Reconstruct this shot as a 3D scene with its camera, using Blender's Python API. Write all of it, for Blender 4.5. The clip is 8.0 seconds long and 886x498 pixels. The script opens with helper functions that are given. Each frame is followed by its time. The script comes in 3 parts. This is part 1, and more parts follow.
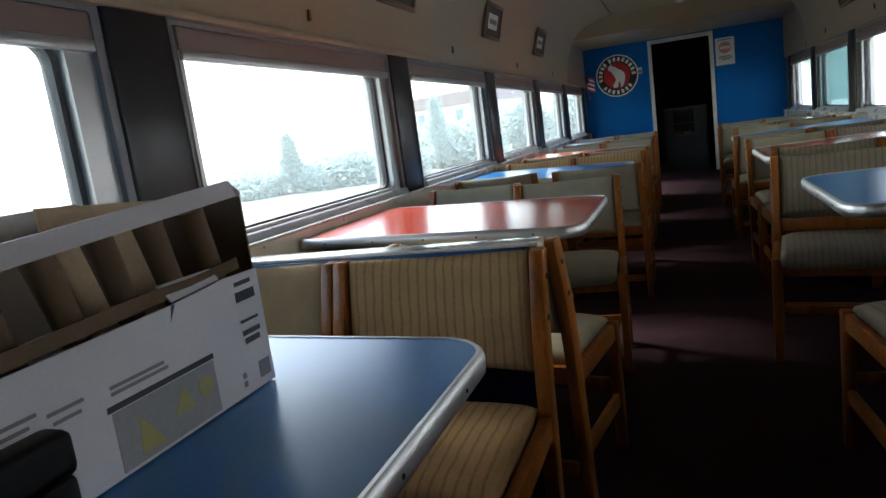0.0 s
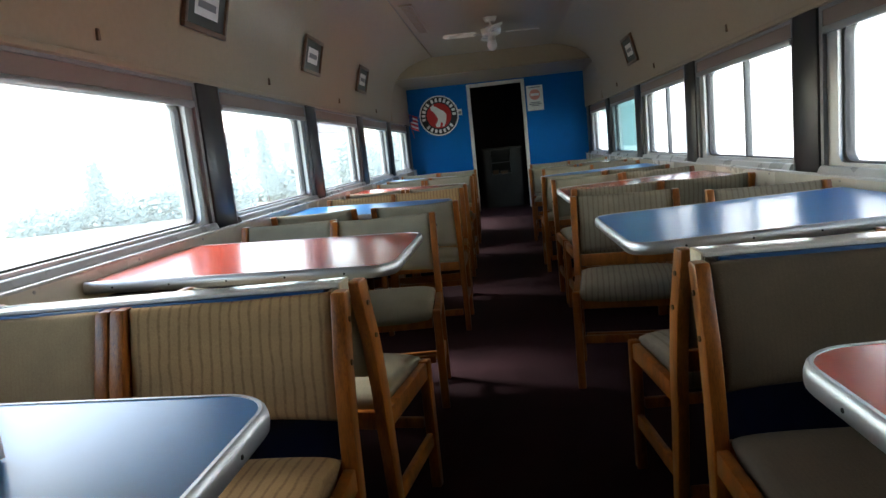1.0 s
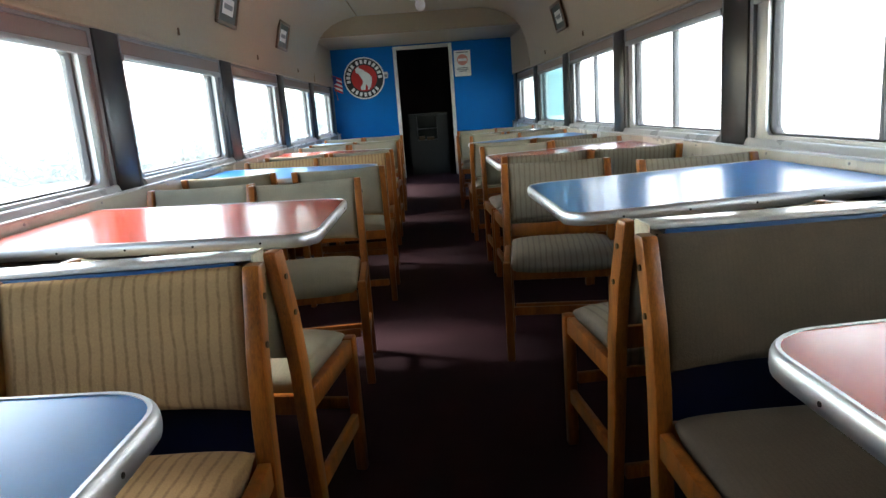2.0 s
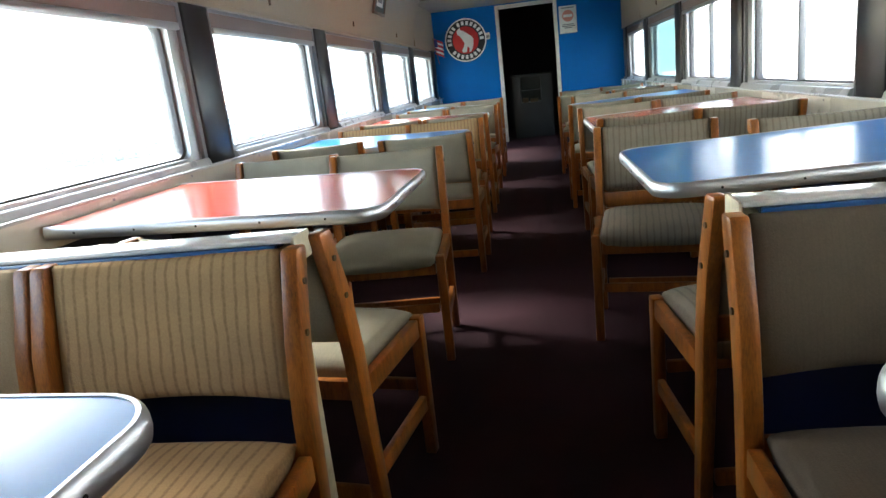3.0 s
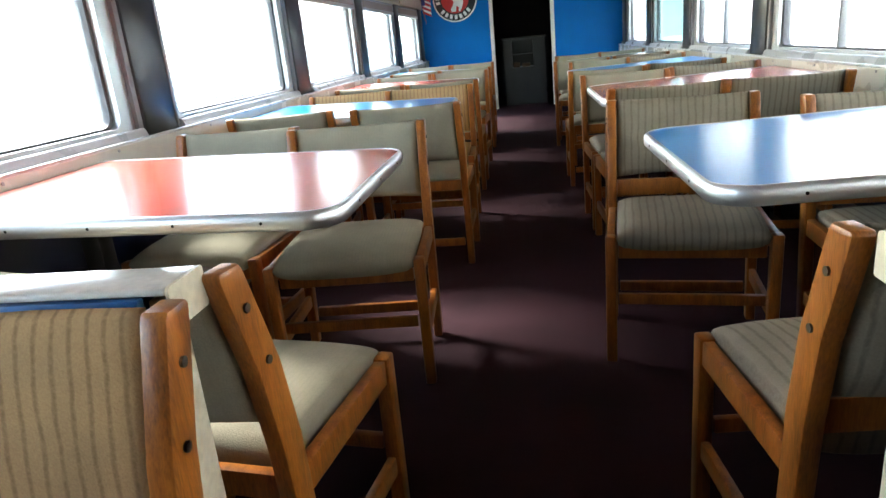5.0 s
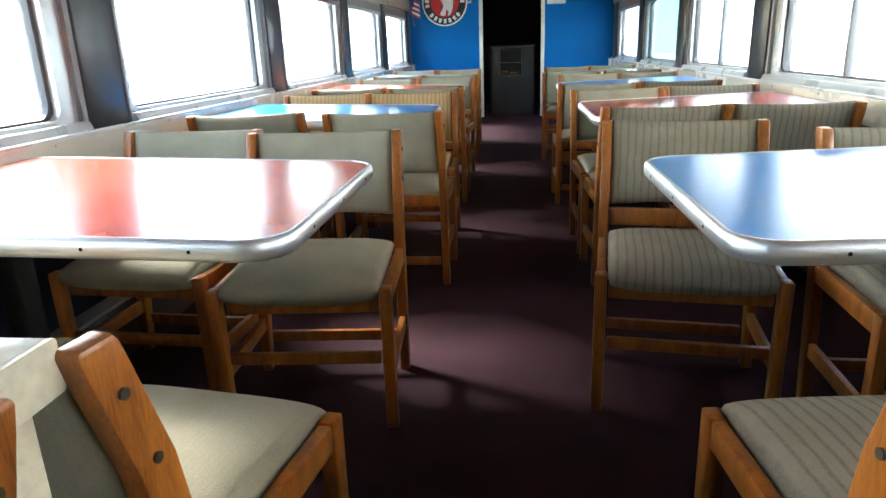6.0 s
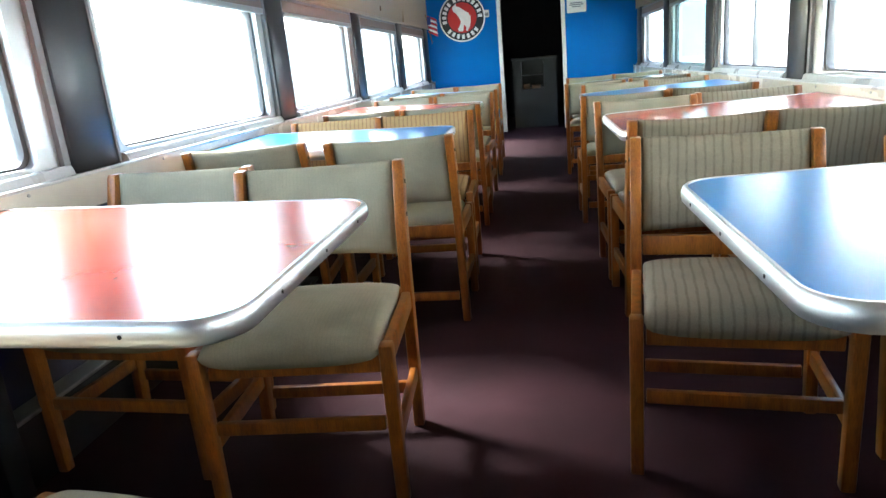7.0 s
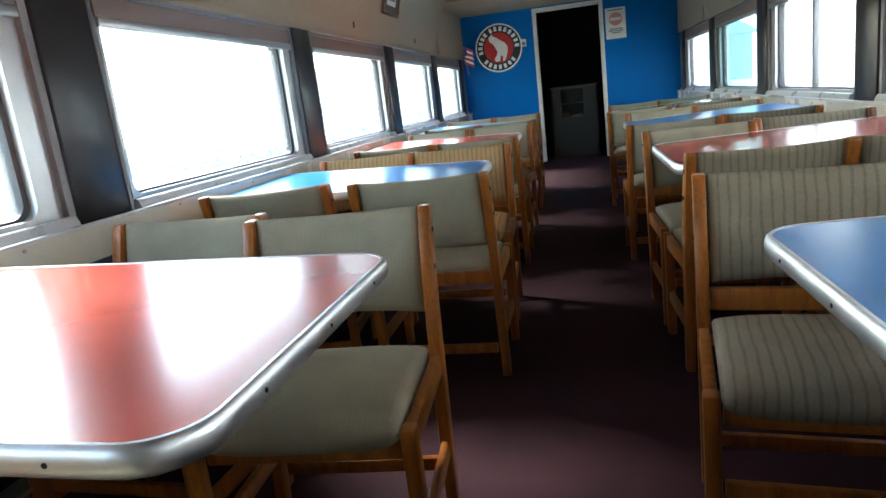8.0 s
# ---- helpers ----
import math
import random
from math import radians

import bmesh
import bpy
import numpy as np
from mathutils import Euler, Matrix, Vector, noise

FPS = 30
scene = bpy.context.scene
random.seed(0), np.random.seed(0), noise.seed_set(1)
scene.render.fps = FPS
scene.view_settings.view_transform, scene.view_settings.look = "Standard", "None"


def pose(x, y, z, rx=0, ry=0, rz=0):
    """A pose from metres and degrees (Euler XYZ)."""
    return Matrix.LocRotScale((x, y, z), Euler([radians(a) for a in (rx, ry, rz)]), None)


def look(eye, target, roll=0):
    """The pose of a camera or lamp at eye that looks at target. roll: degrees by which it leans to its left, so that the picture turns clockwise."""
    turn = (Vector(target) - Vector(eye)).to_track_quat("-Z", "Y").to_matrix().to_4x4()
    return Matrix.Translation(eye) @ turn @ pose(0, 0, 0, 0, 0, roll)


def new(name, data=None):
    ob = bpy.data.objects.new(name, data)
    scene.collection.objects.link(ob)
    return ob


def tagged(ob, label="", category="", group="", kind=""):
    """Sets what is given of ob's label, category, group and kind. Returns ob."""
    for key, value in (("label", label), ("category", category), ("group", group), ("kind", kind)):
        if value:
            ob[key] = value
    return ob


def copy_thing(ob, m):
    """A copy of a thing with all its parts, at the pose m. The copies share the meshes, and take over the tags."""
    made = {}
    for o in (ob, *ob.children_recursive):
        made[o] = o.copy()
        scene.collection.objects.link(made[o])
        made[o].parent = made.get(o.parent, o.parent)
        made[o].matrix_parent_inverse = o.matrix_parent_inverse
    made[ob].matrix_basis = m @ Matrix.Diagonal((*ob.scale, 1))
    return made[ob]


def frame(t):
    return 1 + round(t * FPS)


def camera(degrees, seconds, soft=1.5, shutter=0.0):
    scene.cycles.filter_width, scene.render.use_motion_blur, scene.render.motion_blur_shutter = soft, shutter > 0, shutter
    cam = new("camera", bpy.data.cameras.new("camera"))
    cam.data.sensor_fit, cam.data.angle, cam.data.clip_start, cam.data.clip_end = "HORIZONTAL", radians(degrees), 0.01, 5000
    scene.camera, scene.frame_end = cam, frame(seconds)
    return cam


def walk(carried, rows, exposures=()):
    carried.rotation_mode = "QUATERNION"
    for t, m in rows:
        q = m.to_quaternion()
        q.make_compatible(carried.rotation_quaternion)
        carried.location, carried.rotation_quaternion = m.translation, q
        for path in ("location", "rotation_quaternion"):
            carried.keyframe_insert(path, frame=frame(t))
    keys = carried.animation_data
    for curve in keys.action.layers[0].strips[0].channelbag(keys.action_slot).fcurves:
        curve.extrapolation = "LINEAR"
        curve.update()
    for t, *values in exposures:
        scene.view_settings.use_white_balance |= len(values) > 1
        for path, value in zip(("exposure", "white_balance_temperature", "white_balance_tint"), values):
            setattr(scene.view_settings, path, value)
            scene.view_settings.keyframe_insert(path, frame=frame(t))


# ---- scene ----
cam = camera(68.0, 8.0)
PATH = [
    (0, (0.267, 0.566, 1.096), (-0.434, 2.409, 0.76), -7.6),
    (0.5, (0.327, 0.572, 1.102), (-0.148, 2.492, 0.805), -7.2),
    (1, (0.319, 0.64, 1.095), (0.121, 2.608, 0.801), -5.9),
    (1.2, (0.323, 0.673, 1.097), (0.287, 2.653, 0.816), -4.9),
    (2.3, (0.292, 0.823, 1.069), (0.314, 2.768, 0.602), -4.3),
    (2.5, (0.319, 0.853, 1.065), (0.22, 2.792, 0.585), -6.0),
    (3, (0.404, 0.925, 1.074), (0.09, 2.839, 0.585), -6.5),
    (3.5, (0.384, 1.045, 1.054), (0.112, 2.943, 0.488), -5.4),
    (4, (0.308, 1.199, 1.066), (0.114, 3.109, 0.505), -1.8),
    (4.5, (0.301, 1.278, 1.062), (-0.148, 3.149, 0.518), -3.4),
    (4.7, (0.33, 1.339, 1.062), (0.042, 3.238, 0.505), -6.3),
    (5.8, (0.367, 1.61, 1.056), (0.07, 3.474, 0.396), -3.6),
    (6, (0.343, 1.667, 1.06), (0.131, 3.567, 0.472), -2.0),
    (6.5, (0.319, 1.773, 1.054), (0.175, 3.667, 0.427), -3.8),
    (7, (0.38, 1.923, 1.063), (0.073, 3.824, 0.524), -5.2),
    (7.5, (0.432, 2.021, 1.073), (0.004, 3.925, 0.634), -7.5),
    (8, (0.366, 2.172, 1.066), (-0.058, 4.076, 0.625), -6.8),
]
EXPOSURES = [(0.0, 2.35, 6500, 10), (1.0, 2.8, 6500, 10), (2.5, 3.62, 6500, 10), (3.5, 3.75, 6500, 10), (4.5, 3.95, 6450, 9.5), (6.0, 4.25, 6350, 8), (6.5, 4.3, 6300, 7), (7.0, 4.55, 6200, 6), (7.5, 4.0, 6200, 6), (8.0, 3.6, 6250, 7)]
walk(cam, [(t, look(eye, target, roll)) for t, eye, target, roll in PATH], EXPOSURES)

# ---- daylight: pale overcast sky, soft sun from the side of the open field ----
world = bpy.data.worlds.new("sky")
scene.world = world
world.use_nodes = True
wn = world.node_tree
sky = wn.nodes.new("ShaderNodeTexSky")
sky.sky_type = "NISHITA"
sky.sun_disc = False
sky.sun_elevation, sky.sun_rotation = radians(40), radians(-63)
sky.air_density, sky.dust_density, sky.ozone_density = 1.0, 1.2, 1.0
wn.nodes["Background"].inputs["Strength"].default_value = 0.15
veil = wn.nodes.new("ShaderNodeHueSaturation")   # thin cloud takes most of the blue
veil.inputs["Saturation"].default_value = 0.85
wn.links.new(sky.outputs["Color"], veil.inputs["Color"])
wn.links.new(veil.outputs["Color"], wn.nodes["Background"].inputs["Color"])
sun = new("sun", bpy.data.lights.new("sun", "SUN"))
sun.data.energy, sun.data.angle, sun.data.color = 1.7, radians(16), (1.0, 0.98, 0.95)
sun.matrix_world = look((-10.0, 9.2, 9.45), (0, 4, 0))


# ---- materials ----
def material(name, colour, rough=0.6, metal=0.0, spots=0.15, scale=6.0, bump=0.1, fine=90.0, spec=0.5, second=None, stretch=(1, 1, 1), coat=0.0, waves=0.0, even=False):
    """A surface with stains at one scale and grain at another, in the thing's own coordinates."""
    m = bpy.data.materials.new(name)
    m.use_nodes = True
    nt, b = m.node_tree, m.node_tree.nodes["Principled BSDF"]
    tc, mp = nt.nodes.new("ShaderNodeTexCoord"), nt.nodes.new("ShaderNodeMapping")
    mp.inputs["Scale"].default_value = stretch
    nt.links.new(tc.outputs["Object"], mp.inputs["Vector"])
    info = nt.nodes.new("ShaderNodeObjectInfo")
    big, small = nt.nodes.new("ShaderNodeTexNoise"), nt.nodes.new("ShaderNodeTexNoise")
    for n, s, d in ((big, scale, 5.0), (small, fine, 3.0)):
        n.noise_dimensions = "4D"
        n.inputs["Scale"].default_value, n.inputs["Detail"].default_value = s, d
        nt.links.new(mp.outputs["Vector"], n.inputs["Vector"])
        nt.links.new(info.outputs["Random"], n.inputs["W"])
    add = nt.nodes.new("ShaderNodeMath")
    add.operation = "MULTIPLY_ADD"
    add.inputs[1].default_value = 0.4
    nt.links.new(small.outputs["Fac"], add.inputs[0])
    half = nt.nodes.new("ShaderNodeMath")
    half.operation = "MULTIPLY"
    half.inputs[1].default_value = 0.6
    nt.links.new(big.outputs["Fac"], half.inputs[0])
    nt.links.new(half.outputs[0], add.inputs[2])
    ramp = nt.nodes.new("ShaderNodeValToRGB")
    dark = second or tuple(c * (1 - 2.2 * spots) for c in colour)
    light = tuple(min(1, c * (1 + 0.8 * spots)) for c in colour)
    ramp.color_ramp.elements[0].position, ramp.color_ramp.elements[0].color = 0.3, (*dark, 1)
    ramp.color_ramp.elements[1].position, ramp.color_ramp.elements[1].color = 0.62, (*light, 1)
    nt.links.new(add.outputs[0], ramp.inputs["Fac"])
    nt.links.new(ramp.outputs["Color"], b.inputs["Base Color"])
    vary = nt.nodes.new("ShaderNodeMapRange")
    vary.inputs["To Min"].default_value, vary.inputs["To Max"].default_value = max(0.02, rough * 0.75), min(1, rough * 1.3)
    nt.links.new(big.outputs["Fac"], vary.inputs["Value"])
    b.inputs["Roughness"].default_value = rough
    if not even:
        nt.links.new(vary.outputs["Result"], b.inputs["Roughness"])
    b.inputs["Metallic"].default_value = metal
    b.inputs["Specular IOR Level"].default_value = spec
    b.inputs["Coat Weight"].default_value, b.inputs["Coat Roughness"].default_value = coat, 0.2
    if bump:
        bm_node = nt.nodes.new("ShaderNodeBump")
        bm_node.inputs["Strength"].default_value, bm_node.inputs["Distance"].default_value = bump, 0.002
        nt.links.new(small.outputs["Fac"], bm_node.inputs["Height"])
        nt.links.new(bm_node.outputs["Normal"], b.inputs["Normal"])
    if waves:
        fold = nt.nodes.new("ShaderNodeBump")
        fold.inputs["Strength"].default_value, fold.inputs["Distance"].default_value = 0.5, waves
        nt.links.new(big.outputs["Fac"], fold.inputs["Height"])
        nt.links.new(fold.outputs["Normal"], bm_node.inputs["Normal"])
    return m


def cloth(name, ground, line, pitch, depth=0.8):
    """Woven upholstery with thin uneven upright stripes."""
    m = material(name, ground, 0.92, spots=0.12, scale=9, bump=0.5, fine=330, spec=0.25)
    nt, b = m.node_tree, m.node_tree.nodes["Principled BSDF"]
    tc = nt.nodes.new("ShaderNodeTexCoord")
    sep = nt.nodes.new("ShaderNodeSeparateXYZ")
    wob = nt.nodes.new("ShaderNodeTexNoise")
    wob.inputs["Scale"].default_value = 14
    nt.links.new(tc.outputs["Object"], wob.inputs["Vector"])
    nt.links.new(tc.outputs["Object"], sep.inputs["Vector"])
    ph = nt.nodes.new("ShaderNodeMath")
    ph.operation = "MULTIPLY_ADD"
    ph.inputs[1].default_value = 2 * math.pi / pitch
    nt.links.new(sep.outputs["X"], ph.inputs[0])
    w2 = nt.nodes.new("ShaderNodeMath")
    w2.operation = "MULTIPLY"
    w2.inputs[1].default_value = 3.0
    nt.links.new(wob.outputs["Fac"], w2.inputs[0])
    nt.links.new(w2.outputs[0], ph.inputs[2])
    si = nt.nodes.new("ShaderNodeMath")
    si.operation = "SINE"
    nt.links.new(ph.outputs[0], si.inputs[0])
    rng = nt.nodes.new("ShaderNodeMapRange")
    rng.inputs["From Min"].default_value, rng.inputs["From Max"].default_value = 0.35, 1.0
    rng.inputs["To Max"].default_value = depth
    nt.links.new(si.outputs[0], rng.inputs["Value"])
    brk = nt.nodes.new("ShaderNodeMath")
    brk.operation = "MULTIPLY"
    fine = nt.nodes.new("ShaderNodeTexNoise")
    fine.inputs["Scale"].default_value = 140
    nt.links.new(tc.outputs["Object"], fine.inputs["Vector"])
    gain = nt.nodes.new("ShaderNodeMath")
    gain.operation = "MULTIPLY"
    gain.inputs[1].default_value = 1.7
    gain.use_clamp = True
    nt.links.new(fine.outputs["Fac"], gain.inputs[0])
    nt.links.new(rng.outputs["Result"], brk.inputs[0])
    nt.links.new(gain.outputs[0], brk.inputs[1])
    mix = nt.nodes.new("ShaderNodeMix")
    mix.data_type = "RGBA"
    old = b.inputs["Base Color"].links[0].from_socket
    nt.links.new(brk.outputs[0], mix.inputs[0])
    nt.links.new(old, mix.inputs[6])
    mix.inputs[7].default_value = (*line, 1)
    nt.links.new(mix.outputs[2], b.inputs["Base Color"])
    return m


def plain(name, colour, rough=0.6, metal=0.0, spots=0.08, bump=0.05):
    return material(name, colour, rough, metal, spots, 12, bump, 120)


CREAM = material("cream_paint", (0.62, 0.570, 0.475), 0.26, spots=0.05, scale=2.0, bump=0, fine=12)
# Upper wall and ceiling are coloured darker to hold down bounced fill light.
UPPER = material("dimmed_upper_paint", (0.36, 0.275, 0.175), 0.33, spots=0.05, scale=1.5, bump=0.03, fine=40)
CEILING = material("dimmed_ceiling_paint", (0.33, 0.25, 0.17), 0.3, spots=0.06, scale=1.2, bump=0.03, fine=40)
SLATE = material("pillar_vinyl", (0.020, 0.0185, 0.021), 0.33, spots=0.14, scale=5, bump=0.08, fine=120)
ALU = material("window_aluminium", (0.50, 0.50, 0.50), 0.33, 0.7, spots=0.04, scale=7, bump=0.01, fine=150)
SILLP = material("pale_sill_paint", (0.50, 0.50, 0.49), 0.28, spots=0.05, scale=6, bump=0)
GREYP = material("grey_frame_paint", (0.23, 0.23, 0.235), 0.4, 0.1, spots=0.08, scale=6, bump=0.05)
RUBBER = plain("grey_rubber", (0.075, 0.072, 0.072), 0.6)
# Grey-brown blind with a little orange bounce light mixed into its colour.
BLIND = material("bounce_tinted_blind", (0.24, 0.175, 0.145), 0.6, spots=0.06, scale=3, bump=0.15, fine=220)
BLUEWALL = material("blue_wall_paint", (0.0005, 0.125, 0.40), 0.6, spots=0.06, scale=2.5, bump=0.05, fine=90, spec=0.15)
WHITE = material("white_paint", (0.70, 0.67, 0.60), 0.28, spots=0.06, scale=8, bump=0.04)
CARPET = material("plum_carpet", (0.032, 0.0120, 0.0160), 0.97, spots=0.22, scale=3.2, bump=0.8, fine=420, spec=0.1, waves=0.03)
EDGE = material("table_edge_aluminium", (0.62, 0.63, 0.64), 0.40, 1.0, spots=0.02, scale=14, bump=0.006, fine=200)
BLUETOP = material("blue_laminate", (0.004, 0.19, 0.52), 0.28, spots=0.05, scale=5, bump=0, fine=14, spec=0.65, coat=0.2, even=True)
REDTOP = material("orange_red_laminate", (0.54, 0.060, 0.026), 0.27, spots=0.05, scale=5, bump=0, fine=14, spec=1.0, coat=0.6, even=True)
GREYTOP = material("grey_laminate", (0.42, 0.42, 0.40), 0.16, spots=0.05, scale=5, bump=0, fine=14, spec=0.5, even=True)
OAK = material("oiled_oak", (0.34, 0.110, 0.014), 0.34, spots=0.2, scale=5, bump=0.12, fine=55, second=(0.100, 0.028, 0.005), stretch=(7, 7, 0.9))
TAN = cloth("tan_striped_cloth", (0.41, 0.255, 0.115), (0.145, 0.080, 0.036), 0.0240, 0.62)
BUFF = cloth("buff_plain_cloth", (0.37, 0.255, 0.135), (0.31, 0.205, 0.105), 0.011, 0.3)
OLIVE = cloth("olive_striped_cloth", (0.248, 0.210, 0.145), (0.105, 0.082, 0.053), 0.0245, 0.62)
SAGE = cloth("sage_plain_cloth", (0.305, 0.272, 0.190), (0.252, 0.224, 0.154), 0.011, 0.35)
# Umber kept dark to hold the shade of the dimmer right side.
UMBER = cloth("shaded_umber_cloth", (0.110, 0.083, 0.052), (0.088, 0.066, 0.042), 0.011, 0.35)
# One panel blue in two tones: shade put into the first, light into the second.
SHADEBLUE = material("shaded_blue_panel", (0.0015, 0.005, 0.026), 0.35, spots=0.08, scale=5, bump=0.03)
LITBLUE = material("lit_blue_panel", (0.008, 0.075, 0.22), 0.4, spots=0.1, scale=9, bump=0.03)
CAP = material("white_enamelled_cap", (0.66, 0.64, 0.58), 0.16, spots=0.12, scale=10, bump=0.03, fine=60, coat=0.5)
CHIPPED = material("chipped_cream_enamel", (0.60, 0.53, 0.38), 0.4, spots=0.14, scale=14, bump=0.1, fine=70)
BOLT = plain("dark_bolt", (0.10, 0.085, 0.07), 0.4, 0.7)
STEEL = plain("worn_steel", (0.35, 0.34, 0.33), 0.35, 0.9)
BLACK = material("black_plastic", (0.006, 0.006, 0.007), 0.55, spots=0.08, scale=12, bump=0.05, fine=120, spec=0.2)
CARD = material("white_carton", (0.55, 0.54, 0.57), 0.5, spots=0.04, scale=5, bump=0.04, fine=200)
# Cardboard in two tones: darkened for shaded insides, brightened where light should catch it.
SHADEKRAFT = material("shaded_cardboard", (0.115, 0.072, 0.037), 0.8, spots=0.12, scale=8, bump=0.15, fine=160)
LITKRAFT = material("lit_cardboard", (0.62, 0.47, 0.30), 0.7, spots=0.08, scale=8, bump=0.1, fine=160)
GREYPRINT = plain("grey_print", (0.19, 0.19, 0.20), 0.5)
DARKPRINT = plain("dark_print", (0.03, 0.032, 0.05), 0.5)
PALEPRINT = plain("pale_grey_print", (0.26, 0.265, 0.275), 0.5)
YELLOW = plain("yellow_print", (0.34, 0.31, 0.12), 0.5)
RED = plain("sign_red", (0.50, 0.015, 0.012), 0.4)
SIGNBLACK = plain("sign_black", (0.012, 0.012, 0.012), 0.4)
SIGNWHITE = plain("sign_white", (0.80, 0.78, 0.74), 0.4)
PALERED = plain("pale_red_print", (0.70, 0.28, 0.22), 0.5)
FLAGBLUE = plain("flag_blue", (0.03, 0.05, 0.22), 0.8)
WALNUT = material("walnut_frame", (0.13, 0.065, 0.03), 0.4, spots=0.2, scale=9, bump=0.08, stretch=(1, 1, 4))
MAT = plain("grey_green_mat", (0.075, 0.085, 0.075), 0.8)
GRASS = material("dry_pale_yard", (0.36, 0.38, 0.30), 0.95, spots=0.25, scale=0.5, bump=0.4, fine=9)
# Foliage far paler than real leaves: haze and glare are mixed into the colour.
LEAF = material("hazed_leaves", (0.54, 0.63, 0.58), 0.7, spots=0.12, scale=1.5, bump=0.1, fine=30)
BARK = material("bark", (0.12, 0.09, 0.07), 0.9, spots=0.25, scale=6, bump=0.5, fine=40)
GRAVEL = material("ballast_gravel", (0.33, 0.31, 0.29), 0.95, spots=0.2, scale=3, bump=0.6, fine=40)
SIDING = material("white_siding", (0.80, 0.79, 0.80), 0.6, spots=0.03, scale=0.6, bump=0.05, fine=10)
# Roof brown lightened so that it fades as if behind haze.
ROOF = material("hazed_brown_roof", (0.40, 0.31, 0.29), 0.8, spots=0.1, scale=1, bump=0.2, fine=12)
# Grey cabinet and unlit hollows: the shade is put into these near-black colours.
CABINET = material("shaded_grey_cabinet", (0.021, 0.0205, 0.018), 0.5, spots=0.08, scale=4, bump=0.04)
SHADEDARK = plain("shade_dark", (0.014, 0.014, 0.017), 0.7)
TEAL = plain("pale_teal_paint", (0.30, 0.42, 0.42), 0.5)


def glass_material(name, tint):
    """Clear glass with a scattering veil, added to pale the view outside like haze."""
    m = bpy.data.materials.new(name)
    m.use_nodes = True
    nt = m.node_tree
    nt.nodes.remove(nt.nodes["Principled BSDF"])
    clear, gloss, mix = (nt.nodes.new("ShaderNodeBsdfTransparent"), nt.nodes.new("ShaderNodeBsdfGlossy"), nt.nodes.new("ShaderNodeMixShader"))
    haze, film, noise_, amount = (nt.nodes.new("ShaderNodeBsdfTranslucent"), nt.nodes.new("ShaderNodeMixShader"), nt.nodes.new("ShaderNodeTexNoise"), nt.nodes.new("ShaderNodeMapRange"))
    clear.inputs["Color"].default_value = (*tint, 1)
    haze.inputs["Color"].default_value = (0.80, 0.86, 0.84, 1)
    noise_.inputs["Scale"].default_value, noise_.inputs["Detail"].default_value = 3.0, 5.0
    amount.inputs["To Min"].default_value, amount.inputs["To Max"].default_value = 0.03, 0.06
    gloss.inputs["Roughness"].default_value = 0.03
    mix.inputs[0].default_value = 0.04
    nt.links.new(noise_.outputs["Fac"], amount.inputs["Value"])
    nt.links.new(amount.outputs["Result"], film.inputs[0])
    nt.links.new(clear.outputs[0], film.inputs[1])
    nt.links.new(haze.outputs[0], film.inputs[2])
    nt.links.new(film.outputs[0], mix.inputs[1])
    nt.links.new(gloss.outputs[0], mix.inputs[2])
    nt.links.new(mix.outputs[0], nt.nodes["Material Output"].inputs["Surface"])
    return m


GLASS = glass_material("window_glass", (0.93, 0.95, 0.94))
TINTED = glass_material("tinted_glass", (0.52, 0.66, 0.66))


# ---- mesh helpers ----
def box_bm(x0, x1, y0, y1, z0, z1, bevel=0.0, seg=2):
    bm = bmesh.new()
    bmesh.ops.create_cube(bm, size=1)
    for v in bm.verts:
        v.co = Vector(((x0 + x1) / 2 + v.co.x * (x1 - x0), (y0 + y1) / 2 + v.co.y * (y1 - y0), (z0 + z1) / 2 + v.co.z * (z1 - z0)))
    if bevel:
        bmesh.ops.bevel(bm, geom=bm.edges[:], offset=bevel, segments=seg, affect="EDGES", profile=0.5)
    return bm


def merge(*bms):
    out = bmesh.new()
    for b in bms:
        me = bpy.data.meshes.new("tmp")
        b.to_mesh(me)
        b.free()
        out.from_mesh(me)
        bpy.data.meshes.remove(me)
    return out


def cyl_bm(p, q, r0, r1=None, n=16, caps=True):
    p, q = Vector(p), Vector(q)
    bm = bmesh.new()
    bmesh.ops.create_cone(bm, cap_ends=caps, segments=n, radius1=r0, radius2=r0 if r1 is None else r1, depth=(q - p).length)
    turn = (q - p).to_track_quat("Z", "Y").to_matrix().to_4x4()
    bmesh.ops.transform(bm, matrix=Matrix.Translation((p + q) / 2) @ turn, verts=bm.verts[:])
    return bm


def prism(outline, lo, hi, axis="y"):
    """A closed outline pushed from lo to hi along an axis. Outline in (x, z), (y, z) or (x, y)."""
    def at(a, b, c):
        return {"y": (a, c, b), "x": (c, a, b), "z": (a, b, c)}[axis]
    bm = bmesh.new()
    lower = [bm.verts.new(at(a, b, lo)) for a, b in outline]
    upper = [bm.verts.new(at(a, b, hi)) for a, b in outline]
    n = len(outline)
    for i in range(n):
        bm.faces.new((lower[i], lower[(i + 1) % n], upper[(i + 1) % n], upper[i]))
    bm.faces.new(lower)
    bm.faces.new(upper)
    bmesh.ops.recalc_face_normals(bm, faces=bm.faces[:])
    return bm


